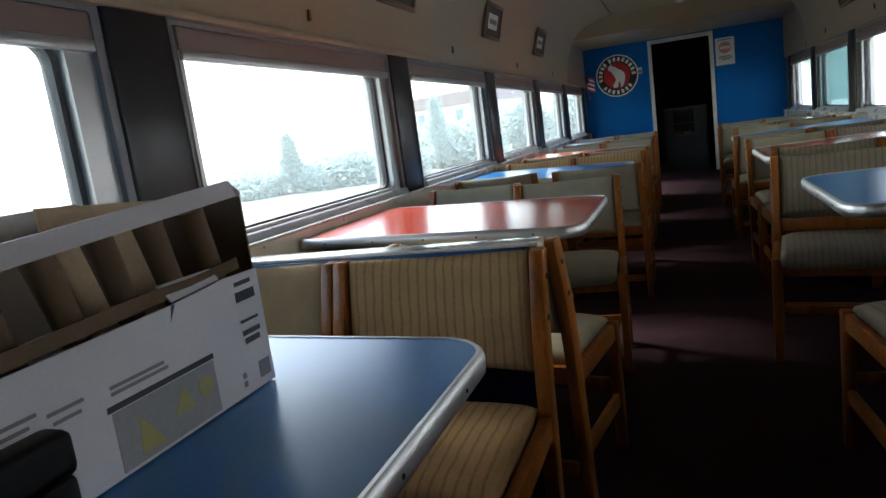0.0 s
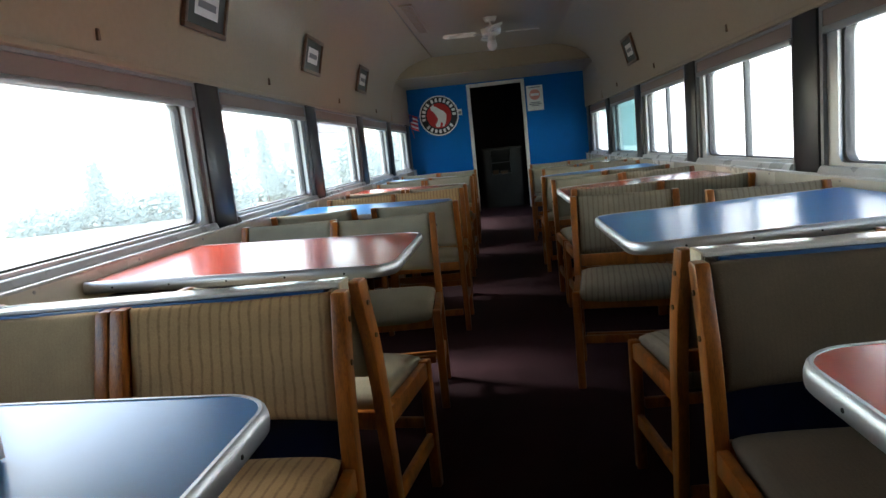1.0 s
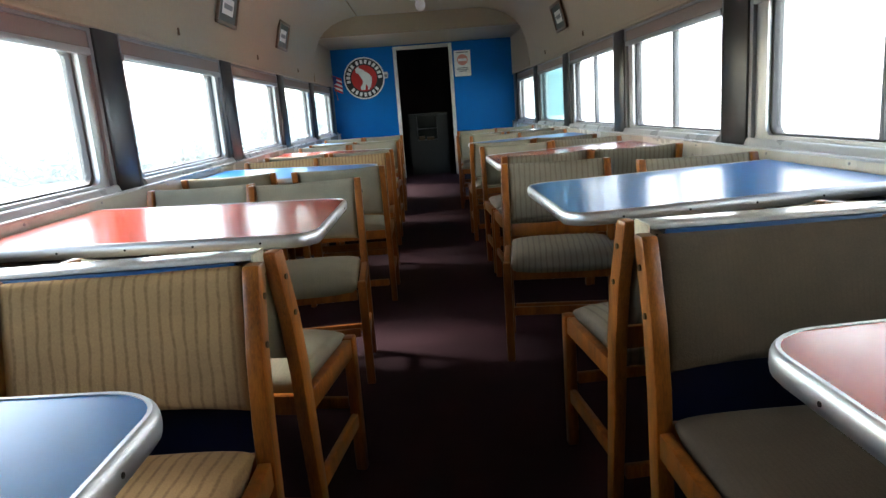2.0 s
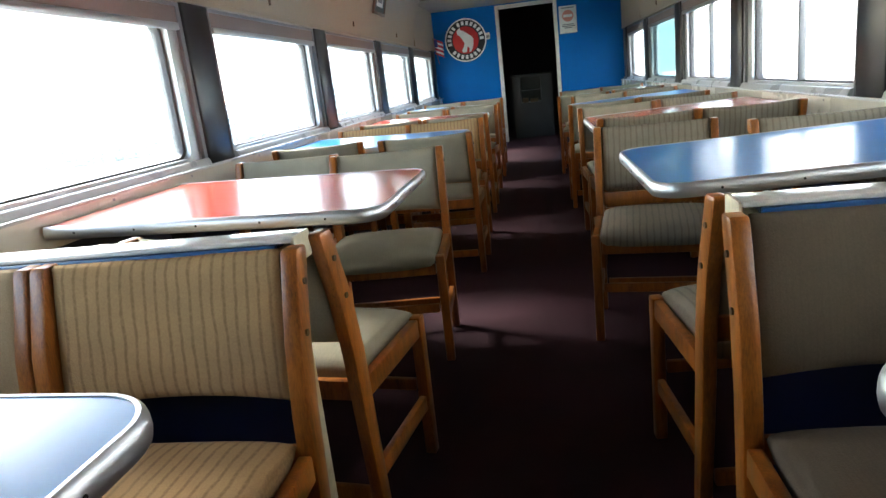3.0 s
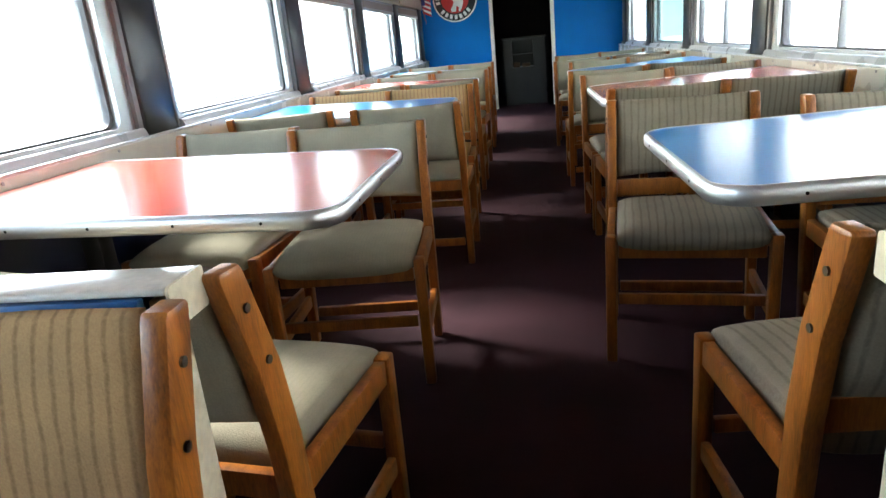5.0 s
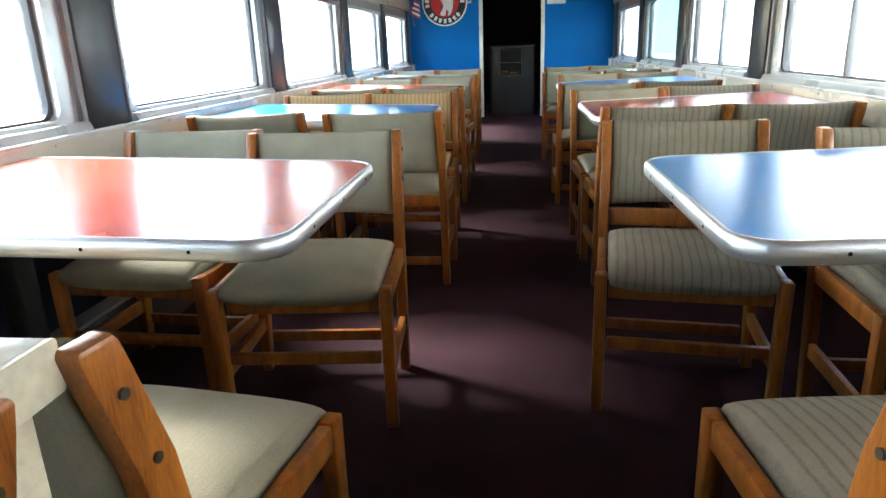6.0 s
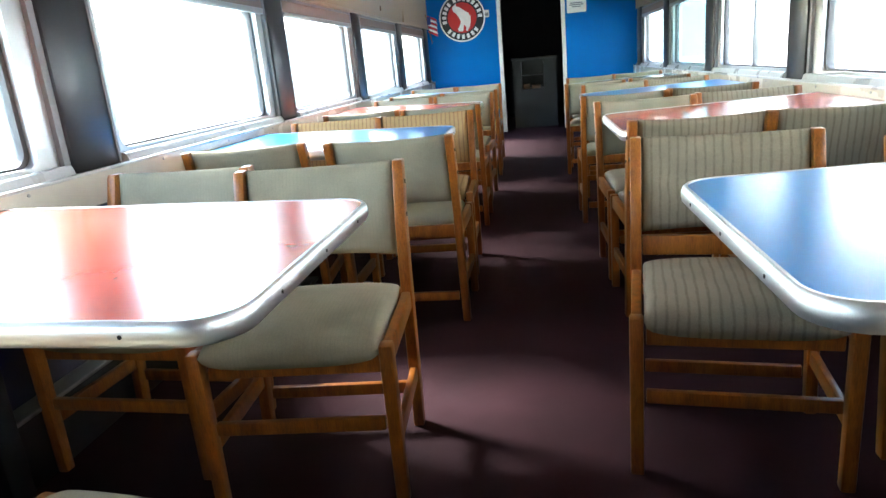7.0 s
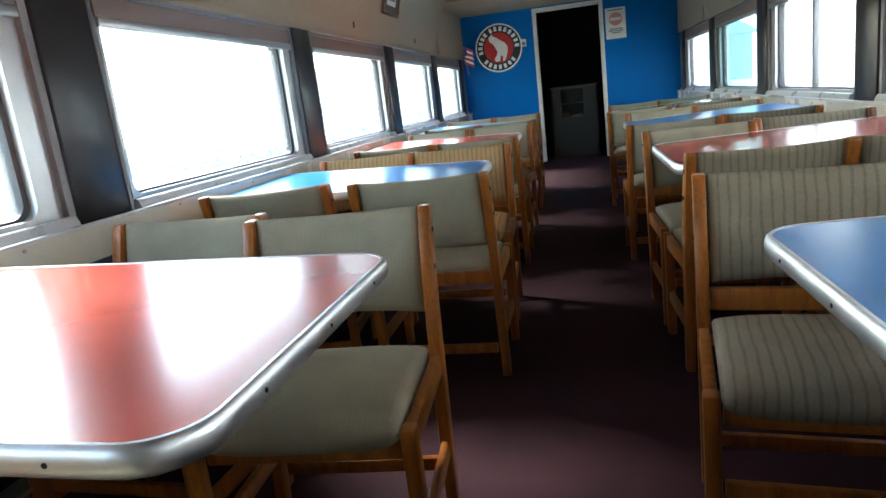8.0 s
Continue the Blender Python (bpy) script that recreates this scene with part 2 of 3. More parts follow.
def rounded(x0, x1, y0, y1, radii, seg=6):
    """The outline of a rectangle; radii at (x0y0, x1y0, x1y1, x0y1)."""
    pts = []
    for (cx, cy, sx, sy, a0), r in zip(((x0, y0, 1, 1, 180), (x1, y0, -1, 1, 270), (x1, y1, -1, -1, 0), (x0, y1, 1, -1, 90)), radii):
        if r <= 0:
            pts.append((cx, cy))
            continue
        for i in range(seg + 1):
            a = radians(a0 + 90 * i / seg)
            pts.append((cx + sx * r + r * math.cos(a), cy + sy * r + r * math.sin(a)))
    return pts


def finish(bm, name, mat, smooth=True, soft=False):
    me = bpy.data.meshes.new(name)
    bm.to_mesh(me)
    bm.free()
    me.materials.append(mat)
    if smooth:
        me.shade_smooth()
        if not soft:
            me.set_sharp_from_angle(angle=radians(38))
    return me


def part(name, bm, mat, parent=None, label="", smooth=True, soft=False):
    ob = new(name, finish(bm, name, mat, smooth, soft))
    if parent is not None:
        ob.parent = parent
    return tagged(ob, label)


def thing(name, label, category, group="", m=None):
    ob = tagged(new(name), label, category, group)
    ob.empty_display_size = 0.05
    if m is not None:
        ob.matrix_basis = m
    return ob


def setting(name, bm, mat, label="", category="", smooth=True):
    return tagged(part(name, bm, mat, None, label, smooth), "", category, "", "structure")


# ---- the carriage: measures ----
LEFT, RIGHT = -1.18, 1.797                # pillar faces
BACK, FAR, HEAD = -0.75, 12.0, 10.1       # closing wall, blue wall, header
BAY = 1.92                                # pitch of the pillars
SILL, RAIL = 0.80, 1.575


def side_x(side, d):
    """A place d metres out from the pillars' face, on the side -1 or 1."""
    return LEFT - d if side < 0 else RIGHT + d


setting("floor", box_bm(-1.4, 2.04, BACK - 0.1, 14.6, -0.12, 0.0), CARPET, "worn dark plum carpet along the aisle", "floor")

for side, word, FIRST in ((-1, "left", 4.08), (1, "right", 4.02)):     # FIRST: the middle of one pillar
    PILLARS = [FIRST + BAY * k for k in range(-2, 5)]

    def bx(d0, d1, y0, y1, z0, z1, bevel=0.0):
        a, b = sorted((side_x(side, d0), side_x(side, d1)))
        return box_bm(a, b, y0, y1, z0, z1, bevel)
    # panelled wall under the windows with its ledge
    wall = setting("wall_" + word, bx(-0.04, 0.16, BACK, FAR, 0.70, SILL + 0.007), CREAM, "cream painted panel wall below the windows", "wall")
    part("lower_panel", bx(-0.034, 0.16, BACK, FAR, -0.1, 0.6995), SHADEBLUE, wall, "navy panel under the tables, darkened for shade")
    part("ledge", bx(-0.046, -0.026, BACK, FAR, SILL + 0.0073, SILL + 0.019, 0.003), SILLP, wall, "pale painted ledge lip")
    part("kick_rail", bx(-0.11, -0.0345, BACK, FAR, 0.205, 0.22, 0.004), STEEL, wall, "steel pipe cover along the wall foot")
    part("heater_cover", bx(-0.105, -0.0345, BACK, FAR, 0.003, 0.2045, 0.006), SLATE, wall)
    for k in range(-2, 5):
        for dy in (-0.62, -0.02, 0.55):
            y = FIRST + BAY * (k + 0.5) + dy
            if y < FAR - 0.1:
                a = side_x(side, -0.04)
                part("screw", cyl_bm((a, y, 0.794), (a - side * 0.003, y, 0.794), 0.006, n=8), STEEL, wall)
    # pillars
    for i, y in enumerate(PILLARS):
        pil = setting("pillar_%s_%d" % (word, i + 1), bx(0.0, 0.16, y - 0.13, y + 0.13, SILL + 0.0075, RAIL + 0.01, 0.012), SLATE, "dark grey padded pillar between windows", "pillar")
        part("edge_strip", bx(-0.004, 0.03, y + 0.112, y + 0.126, SILL + 0.0075, RAIL, 0.002), GREYP, pil)
    # Added out of view: no windows here, so less light comes from behind.
    setting("wall_%s_rear" % word, bx(-0.003, 0.16, BACK, FIRST - 2 * BAY - 0.131, SILL + 0.0075, RAIL + 0.01), CREAM, "added plain wall beside the first window, keeping rear light out", "wall")
    # upper wall, bending over into the ceiling
    prof = [(0.0, RAIL), (-0.012, 1.70), (-0.03, 1.86), (-0.065, 2.0), (-0.12, 2.12), (-0.20, 2.22), (-0.32, 2.305), (-0.48, 2.365), (-0.66, 2.40)]
    outer = [(d + 0.09 if z < 2.2 else d + 0.05, z + (0.0 if z < 1.9 else 0.08)) for d, z in prof]
    line = [(side_x(side, d), z) for d, z in prof] + [(side_x(side, d), z) for d, z in reversed(outer)]
    up = setting("wall_%s_upper" % word, prism(line, BACK, HEAD), UPPER, "cream upper wall curving into the ceiling, dimmed in colour", "wall")
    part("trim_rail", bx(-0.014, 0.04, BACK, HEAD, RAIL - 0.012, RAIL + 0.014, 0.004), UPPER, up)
    for y in (1.21, 3.13, 5.03, 6.98, 8.9):
        part("hook", bx(-0.02, 0.001, y - 0.008, y + 0.008, 1.645, 1.69, 0.003), WALNUT, up)
    setting("wall_%s_end" % word, bx(-0.005, 0.16, HEAD + 0.06, FAR, RAIL, 2.3), UPPER, "cream wall above the last window", "wall")
    setting("wall_%s_outer" % word, bx(0.09, 0.16, BACK, HEAD + 0.06, RAIL + 0.011, 2.6), GREYP, "outer skin of the carriage", "wall")
    # windows
    for k in range(-2, 5):
        yc = FIRST + BAY * (k + 0.5)
        y0, y1 = yc - 0.828, yc + 0.828
        if y1 > FAR:
            y1 = FAR - 0.02
        n = k + 3
        g0, g1 = yc - 0.765, yc + 0.68
        if g1 > FAR - 0.2:
            g1 = FAR - 0.2
        def ring(d_in, d_out, o, inn, r):
            """A frame: outline o less outline inn, from depth d_in to d_out."""
            bm = bmesh.new()
            a, b = side_x(side, d_in), side_x(side, d_out)
            po, pi = rounded(*o, (0.004,) * 4, 5), rounded(*inn, (r,) * 4, 5)
            vs = [[bm.verts.new((x, y, z)) for y, z in p] for x, p in ((a, po), (a, pi), (b, pi), (b, po))]
            m = len(po)
            for j in range(m):
                q = (j + 1) % m
                for s in range(4):
                    bm.faces.new((vs[s][j], vs[s][q], vs[(s + 1) % 4][q], vs[(s + 1) % 4][j]))
            bmesh.ops.recalc_face_normals(bm, faces=bm.faces[:])
            return bm
        win = setting("window_%s_%d" % (word, n), ring(0.012, 0.15, (y0, y1, SILL + 0.0075, RAIL - 0.014), (y0 + 0.012, y1 - 0.03, SILL + 0.026, RAIL - 0.03), 0.01), GREYP,
                      "wide carriage window in a stepped aluminium frame", "window")
        part("window_frame", ring(0.03, 0.13, (y0 + 0.0125, y1 - 0.0305, SILL + 0.0265, RAIL - 0.0305), (g0 - 0.03, g1 + 0.045, 0.852, 1.49), 0.02), ALU, win, "bright aluminium track")
        part("sash", ring(0.022 if side < 0 else 0.03, 0.10, (g0 - 0.0295, g1 + 0.0445, 0.8525, 1.4895), (g0 - 0.012, g1 + 0.02, 0.862, 1.47), 0.045), ALU, win)
        part("gasket", ring(0.05, 0.09, (g0 - 0.0115, g1 + 0.0195, 0.8625, 1.4695), (g0, g1, 0.87, 1.458), 0.05), RUBBER, win, "dark rubber gasket")
        part("pane", bx(0.066, 0.071, g0 - 0.01, g1 + 0.01, 0.866, 1.463), *((TINTED, win, "teal tinted glass") if side > 0 and k == 2 else (GLASS, win, "clear glass")), False)
        sill = [(side_x(side, d), z) for d, z in ((-0.022, SILL + 0.004), (0.0115, SILL + 0.004), (0.0115, SILL + 0.048), (0.002, SILL + 0.048), (-0.006, SILL + 0.042))]
        part("window_sill", prism(sill, y0 + 0.02, y1 - 0.02), SILLP, win)
        if side > 0 and k in (-1, 0, 1):
            part("mullion", bx(0.045, 0.085, yc - 0.06, yc - 0.035, 0.868, 1.46, 0.004), GREYP, win)
        part("blind", bx(0.014, 0.026, y0 + 0.034, y1 - 0.034, 1.472, RAIL - 0.0315, 0.002), BLIND, win, "rolled-up grey-brown window blind, reddened for bounced light")
        part("blind_rail", bx(0.006, 0.0285, y0 + 0.036, y1 - 0.036, 1.438, 1.4715, 0.006), ALU, win, "metal bottom rail of the blind")

# closing wall behind, ceiling, header, blue wall with its doorway, passage
# Unseen back wall, made dark brown to cut bounced light.
setting("wall_back", box_bm(-1.4, 2.04, BACK - 0.1, BACK, -0.1, 2.6), WALNUT, "added dark wall behind the view, cutting light from the rear", "wall")
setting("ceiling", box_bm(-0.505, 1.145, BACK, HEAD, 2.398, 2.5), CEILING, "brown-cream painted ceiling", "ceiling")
setting("ceiling_cover", box_bm(-1.4, 2.04, BACK - 0.1, 14.6, 2.6, 2.66), GREYP, "roof of the carriage", "ceiling")
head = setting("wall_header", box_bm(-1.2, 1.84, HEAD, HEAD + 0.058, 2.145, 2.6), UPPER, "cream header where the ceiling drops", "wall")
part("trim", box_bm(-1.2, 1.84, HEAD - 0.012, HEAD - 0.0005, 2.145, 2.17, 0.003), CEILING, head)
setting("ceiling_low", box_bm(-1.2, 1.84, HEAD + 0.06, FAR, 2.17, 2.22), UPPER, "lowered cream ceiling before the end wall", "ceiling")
D0, D1, DH = -0.103, 0.765, 2.10
end = setting("wall_end", merge(box_bm(-1.32, D0, FAR, FAR + 0.08, 0, 2.6), box_bm(D1, 1.96, FAR, FAR + 0.08, 0, 2.6), box_bm(D0, D1, FAR, FAR + 0.08, DH, 2.6)), BLUEWALL, "bright blue painted end wall with a doorway", "wall")
for nm, b in (("door_casing", box_bm(D0 - 0.05, D0 + 0.004, FAR - 0.014, FAR + 0.085, 0, DH + 0.05, 0.003)), ("door_casing", box_bm(D1 - 0.004, D1 + 0.05, FAR - 0.014, FAR + 0.085, 0, DH + 0.05, 0.003)),
              ("door_casing", box_bm(D0 + 0.0045, D1 - 0.0045, FAR - 0.014, FAR + 0.085, DH - 0.004, DH + 0.05, 0.003))):
    part(nm, b, WHITE, end, "white painted door casing")
setting("wall_passage", merge(box_bm(-0.28, -0.2, FAR + 0.08, 14.5, 0, 2.6), box_bm(0.9, 0.98, FAR + 0.08, 14.5, 0, 2.6), box_bm(-0.28, 0.98, 14.5, 14.58, 0, 2.6)), SHADEDARK, "passage walls beyond, coloured near black for shade", "wall")


# ---- dining chairs ----
def sweep(points, sx, sy, bevel=0.006):
    """A wooden bar of sections sx by sy through points in the plane x = const."""
    bm = bmesh.new()
    rows = []
    for x, y, z, k in points:
        rows.append([bm.verts.new((x + a * sx / 2, y + b * sy / 2 * k, z)) for a, b in ((-1, -1), (1, -1), (1, 1), (-1, 1))])
    for r, s in zip(rows, rows[1:]):
        for i in range(4):
            bm.faces.new((r[i], r[(i + 1) % 4], s[(i + 1) % 4], s[i]))
    bm.faces.new(rows[0][::-1])
    bm.faces.new(rows[-1])
    bmesh.ops.recalc_face_normals(bm, faces=bm.faces[:])
    sharp = [e for e in bm.edges if len(e.link_faces) == 2 and e.calc_face_angle(0) > 0.9]
    bmesh.ops.bevel(bm, geom=sharp, offset=bevel, segments=2, affect="EDGES", profile=0.5)
    return bm


def pad(nx, ny, fn):
    """A closed cushion: fn(u, v, side) gives the point for u, v in -1..1 on the front (1) or the rear (-1)."""
    bm = bmesh.new()
    grid = {}
    for s in (1, -1):
        for i in range(nx + 1):
            for j in range(ny + 1):
                rim = i in (0, nx) or j in (0, ny)
                key = (i, j, 0 if rim else s)
                if key not in grid:
                    grid[key] = bm.verts.new(fn(math.sin(math.pi * (i / nx - 0.5)), math.sin(math.pi * (j / ny - 0.5)), 0 if rim else s))
        for i in range(nx):
            for j in range(ny):
                q = []
                for a, b in ((i, j), (i + 1, j), (i + 1, j + 1), (i, j + 1)):
                    rim = a in (0, nx) or b in (0, ny)
                    q.append(grid[(a, b, 0 if rim else s)])
                bm.faces.new(q)
    bmesh.ops.recalc_face_normals(bm, faces=bm.faces[:])
    return bm


def sq(t, p=4.0):
    return max(0.0, 1 - abs(t) ** p) ** (1 / p)


def build_chair(fabric, label):
    ch = thing("dining_chair", label, "chair", "dining chairs")
    for sx in (-1, 1):
        x = sx * 0.240
        part("back_post", sweep([(x, 0.165, 0.0, 0.72), (x, 0.196, 0.36, 1.0), (x, 0.205, 0.50, 1.05), (x, 0.228, 0.64, 1.06), (x, 0.270, 0.775, 1.02), (x, 0.277, 0.799, 0.98), (x, 0.279, 0.807, 0.80)], 0.032, 0.054, 0.005), OAK, ch)
        part("front_leg", sweep([(x, -0.204, 0.0, 0.8), (x, -0.205, 0.436, 1.0)], 0.034, 0.042), OAK, ch)
        part("side_rail", box_bm(x - 0.013, x + 0.013, -0.184, 0.170, 0.378, 0.433, 0.005), OAK, ch)
        part("side_stretcher", box_bm(x - 0.010, x + 0.010, -0.185, 0.160, 0.150, 0.195, 0.004), OAK, ch)
        for z, y in ((0.744, 0.261), (0.652, 0.232)):
            part("screw", cyl_bm((x + sx * 0.016, y, z), (x + sx * 0.0195, y, z), 0.0068, n=12), BOLT, ch)
    part("front_rail", box_bm(-0.2175, 0.2175, -0.196, -0.176, 0.355, 0.398, 0.004), OAK, ch)
    part("rear_rail", box_bm(-0.2225, 0.2225, 0.190, 0.212, *((0.470, 0.528) if fabric is OLIVE else (0.385, 0.435)), 0.004), OAK, ch)
    part("front_stretcher", box_bm(-0.2175, 0.2175, -0.214, -0.194, 0.205, 0.240, 0.004), OAK, ch)
    part("rear_stretcher", box_bm(-0.2165, 0.2165, 0.171, 0.191, 0.100, 0.138, 0.004), OAK, ch)

    def seat(u, v, s):
        x, y = u * 0.222, -0.024 + v * 0.206
        puff = (max(0, 1 - abs(u) ** 3.2) * max(0, 1 - abs(v) ** 3.2)) ** 0.3
        z = 0.443 - 0.014 * (v < 0) * v * v
        if s > 0:
            z += 0.042 * puff
        elif s < 0:
            z -= 0.040 * min(1, puff * 2)
        return (x, y, z)

    part("seat", pad(14, 12, seat), fabric, ch, soft=True)

    def rest(u, v, s):
        z = 0.671 + v * 0.1365 - (0.012 * (1 - v) / 2 if fabric is TAN else 0.0) + 0.007 * (1 - u * u) * max(0.0, -v) - 0.006 * (1 - u * u) * max(0.0, v)
        y = 0.208 + (z - 0.50) * 0.21 + 0.024 * (1 - u * u)
        puff = (max(0, 1 - abs(u) ** 4) * max(0, 1 - abs(v) ** 4)) ** 0.4
        return (u * 0.223, y - s * 0.026 * puff, z)

    part("backrest", pad(14, 10, rest), fabric, ch, soft=True)
    wider = {TAN: 1.09, BUFF: 1.02, UMBER: 1.06}.get(fabric)       # the booth chairs differ a little in width
    if wider:
        for ob in ch.children:
            for v in ob.data.vertices:
                v.co.x *= wider
    return ch


PROTO = {}
LABELS = {"buff": "oak dining chair with plain worn buff upholstery", "umber": "oak dining chair with umber upholstery darkened for the dim right side", "tan": "oak dining chair with tan striped upholstery", "olive": "oak dining chair with olive-grey striped upholstery", "sage": "oak dining chair with plain sage-grey upholstery"}
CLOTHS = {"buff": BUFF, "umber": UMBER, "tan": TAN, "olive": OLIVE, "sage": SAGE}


def chair(kind, x, y, turn):
    m = pose(x, y, 0, 0, 0, turn)
    if kind not in PROTO:
        PROTO[kind] = build_chair(CLOTHS[kind], LABELS[kind])
        PROTO[kind].matrix_basis = m
        return PROTO[kind]
    return copy_thing(PROTO[kind], m)


CHAIRS = [
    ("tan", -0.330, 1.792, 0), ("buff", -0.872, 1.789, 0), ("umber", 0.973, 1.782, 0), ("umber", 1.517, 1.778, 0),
    ("sage", -0.252, 2.506, 171), ("sage", -0.805, 2.510, 177), ("olive", 0.949, 2.535, 185), ("olive", 1.470, 2.530, 180),
    ("sage", -0.259, 3.525, 3.5), ("sage", -0.806, 3.640, -4), ("olive", 0.857, 3.626, -8), ("olive", 1.445, 3.350, -3),
    ("sage", -0.203, 4.705, 180), ("sage", -0.850, 4.765, 186), ("olive", 0.945, 4.705, 182), ("olive", 1.465, 4.710, 176),
]
random.seed(5)
for k in range(1, 4):
    dl, dr = 1.915 * k, 1.87 * k
    kl, kr = ("tan", "sage", "sage")[k - 1], ("olive", "olive", "sage")[k - 1]
    for kind, x, y, a in ((kl, -0.255, 3.430 + dl, 0), (kl, -0.780, 3.46 + dl, -1), ("sage", 0.947, 3.345 + dr, -1), (kr, 1.43, 3.40 + dr, 1)):
        CHAIRS.append((kind, x + random.uniform(-0.02, 0.02), y + random.uniform(-0.03, 0.03), a + random.uniform(-3, 3)))
    if k < 3:
        for kind, x, y, a in (("sage", -0.235, 4.480 + dl, 180), ("sage", -0.765, 4.56 + dl, 182), ("sage", 0.895, 4.41 + dr, 178), (kr, 1.43, 4.50 + dr, 180)):
            CHAIRS.append((kind, x + random.uniform(-0.02, 0.02), y + random.uniform(-0.03, 0.03), a + random.uniform(-4, 4)))
for c in CHAIRS:
    chair(*c)


# ---- tables ----
def build_table(top, label, side):
    """Origin on the floor under the middle of the aisle end; the board runs to the wall (along -x, or +x for side 1) and rises a little."""
    t = thing("dining_table", label, "table", "dining tables")
    w, d, r = 1.065 if side < 0 else 1.030, 0.415, 0.085
    s = side

    def board(grow, r, z0, z1):
        o = rounded(-grow, w, -d - grow, d + grow, (r, 0.0, 0.0, r))
        bm = prism([(s * a, b) for a, b in o], z0, z1, "z")
        bmesh.ops.recalc_face_normals(bm, faces=bm.faces[:])
        return bm

    bm = board(0.0, r, -0.012, 0.0015)
    tilt = Matrix.Translation((0, 0, 0.746)) @ Matrix.Rotation(-s * math.atan(0.027), 4, "Y")
    bmesh.ops.transform(bm, matrix=tilt, verts=bm.verts[:])
    part("tabletop", bm, top, t)
    # bowed metal band round the three free edges
    path = rounded(0.0, w, -d, d, (r, 0.0, 0.0, r), 8)
    a = [p for p in path]
    i0 = [i for i, p in enumerate(a) if p[0] == w]
    free = a[i0[1]:] + a[:i0[0] + 1]
    band = bmesh.new()
    prof = [(-0.004, 0.003), (0.002, 0.0035), (0.007, -0.001), (0.010, -0.010), (0.0105, -0.020), (0.009, -0.031), (0.003, -0.038), (-0.004, -0.038)]
    rows = []
    for i, (x, y) in enumerate(free):
        p, q = free[max(0, i - 1)], free[min(len(free) - 1, i + 1)]
        tx, ty = q[0] - p[0], q[1] - p[1]
        ln = math.hypot(tx, ty)
        nx, ny = ty / ln, -tx / ln
        rows.append([band.verts.new((s * (x + nx * o), y + ny * o, z)) for o, z in prof])
    for u, v in zip(rows, rows[1:]):
        for j in range(len(prof)):
            band.faces.new((u[j], u[(j + 1) % len(prof)], v[(j + 1) % len(prof)], v[j]))
    band.faces.new(rows[0])
    band.faces.new(rows[-1])
    bmesh.ops.recalc_face_normals(band, faces=band.faces[:])
    bmesh.ops.transform(band, matrix=tilt, verts=band.verts[:])
    part("edge_band", band, EDGE, t, "rounded aluminium edge band")
    under = board(-0.008, r - 0.008, -0.034, -0.0125)
    bmesh.ops.transform(under, matrix=tilt, verts=under.verts[:])
    part("underside", under, SHADEDARK, t)
    for i in range(5):
        for e in (-1, 1):
            p = tilt @ Vector((s * (0.16 + 0.2 * i), e * (d + 0.0095), -0.018))
            part("screw", cyl_bm(p, p + Vector((0, e * 0.002, 0)), 0.0037, n=8), BLACK, t)
    for y in (-0.24, 0.0, 0.24):
        p = tilt @ Vector((-s * 0.0095, y, -0.018))
        part("screw", cyl_bm(p, p + Vector((-s * 0.002, 0, 0)), 0.0037, n=8), BLACK, t)
    x0 = s * 0.86
    part("pedestal", merge(box_bm(x0 - 0.03, x0 + 0.03, -0.035, 0.035, 0.02, 0.732, 0.01), box_bm(x0 - 0.08, x0 + 0.08, -0.17, 0.17, 0.0, 0.022, 0.006)), BLACK, t, "black steel pedestal")
    return t


TP = {}


def table(colour, side, y_far, x):
    tops = {"blue": (BLUETOP, "blue laminate dining table with rounded aluminium edge"), "red": (REDTOP, "orange-red laminate dining table with rounded aluminium edge"),
            "grey": (GREYTOP, "pale grey laminate dining table with aluminium edge")}
    m = pose(x, y_far - 0.425 + 0.03, 0)
    key = (colour, side)
    if key not in TP:
        TP[key] = build_table(*tops[colour], side)
        TP[key].matrix_basis = m
    else:
        copy_thing(TP[key], m)


for colour, side, y, x in (("blue", -1, 1.575, -0.06), ("red", -1, 3.53, -0.06), ("blue", -1, 5.404, -0.06), ("red", -1, 7.33, -0.06), ("blue", -1, 9.23, -0.06),
                           ("red", 1, 1.607, 0.722), ("blue", 1, 3.515, 0.702), ("red", 1, 5.39, 0.702), ("blue", 1, 7.25, 0.702), ("grey", 1, 9.14, 0.702)):
    table(colour, side, y, x)


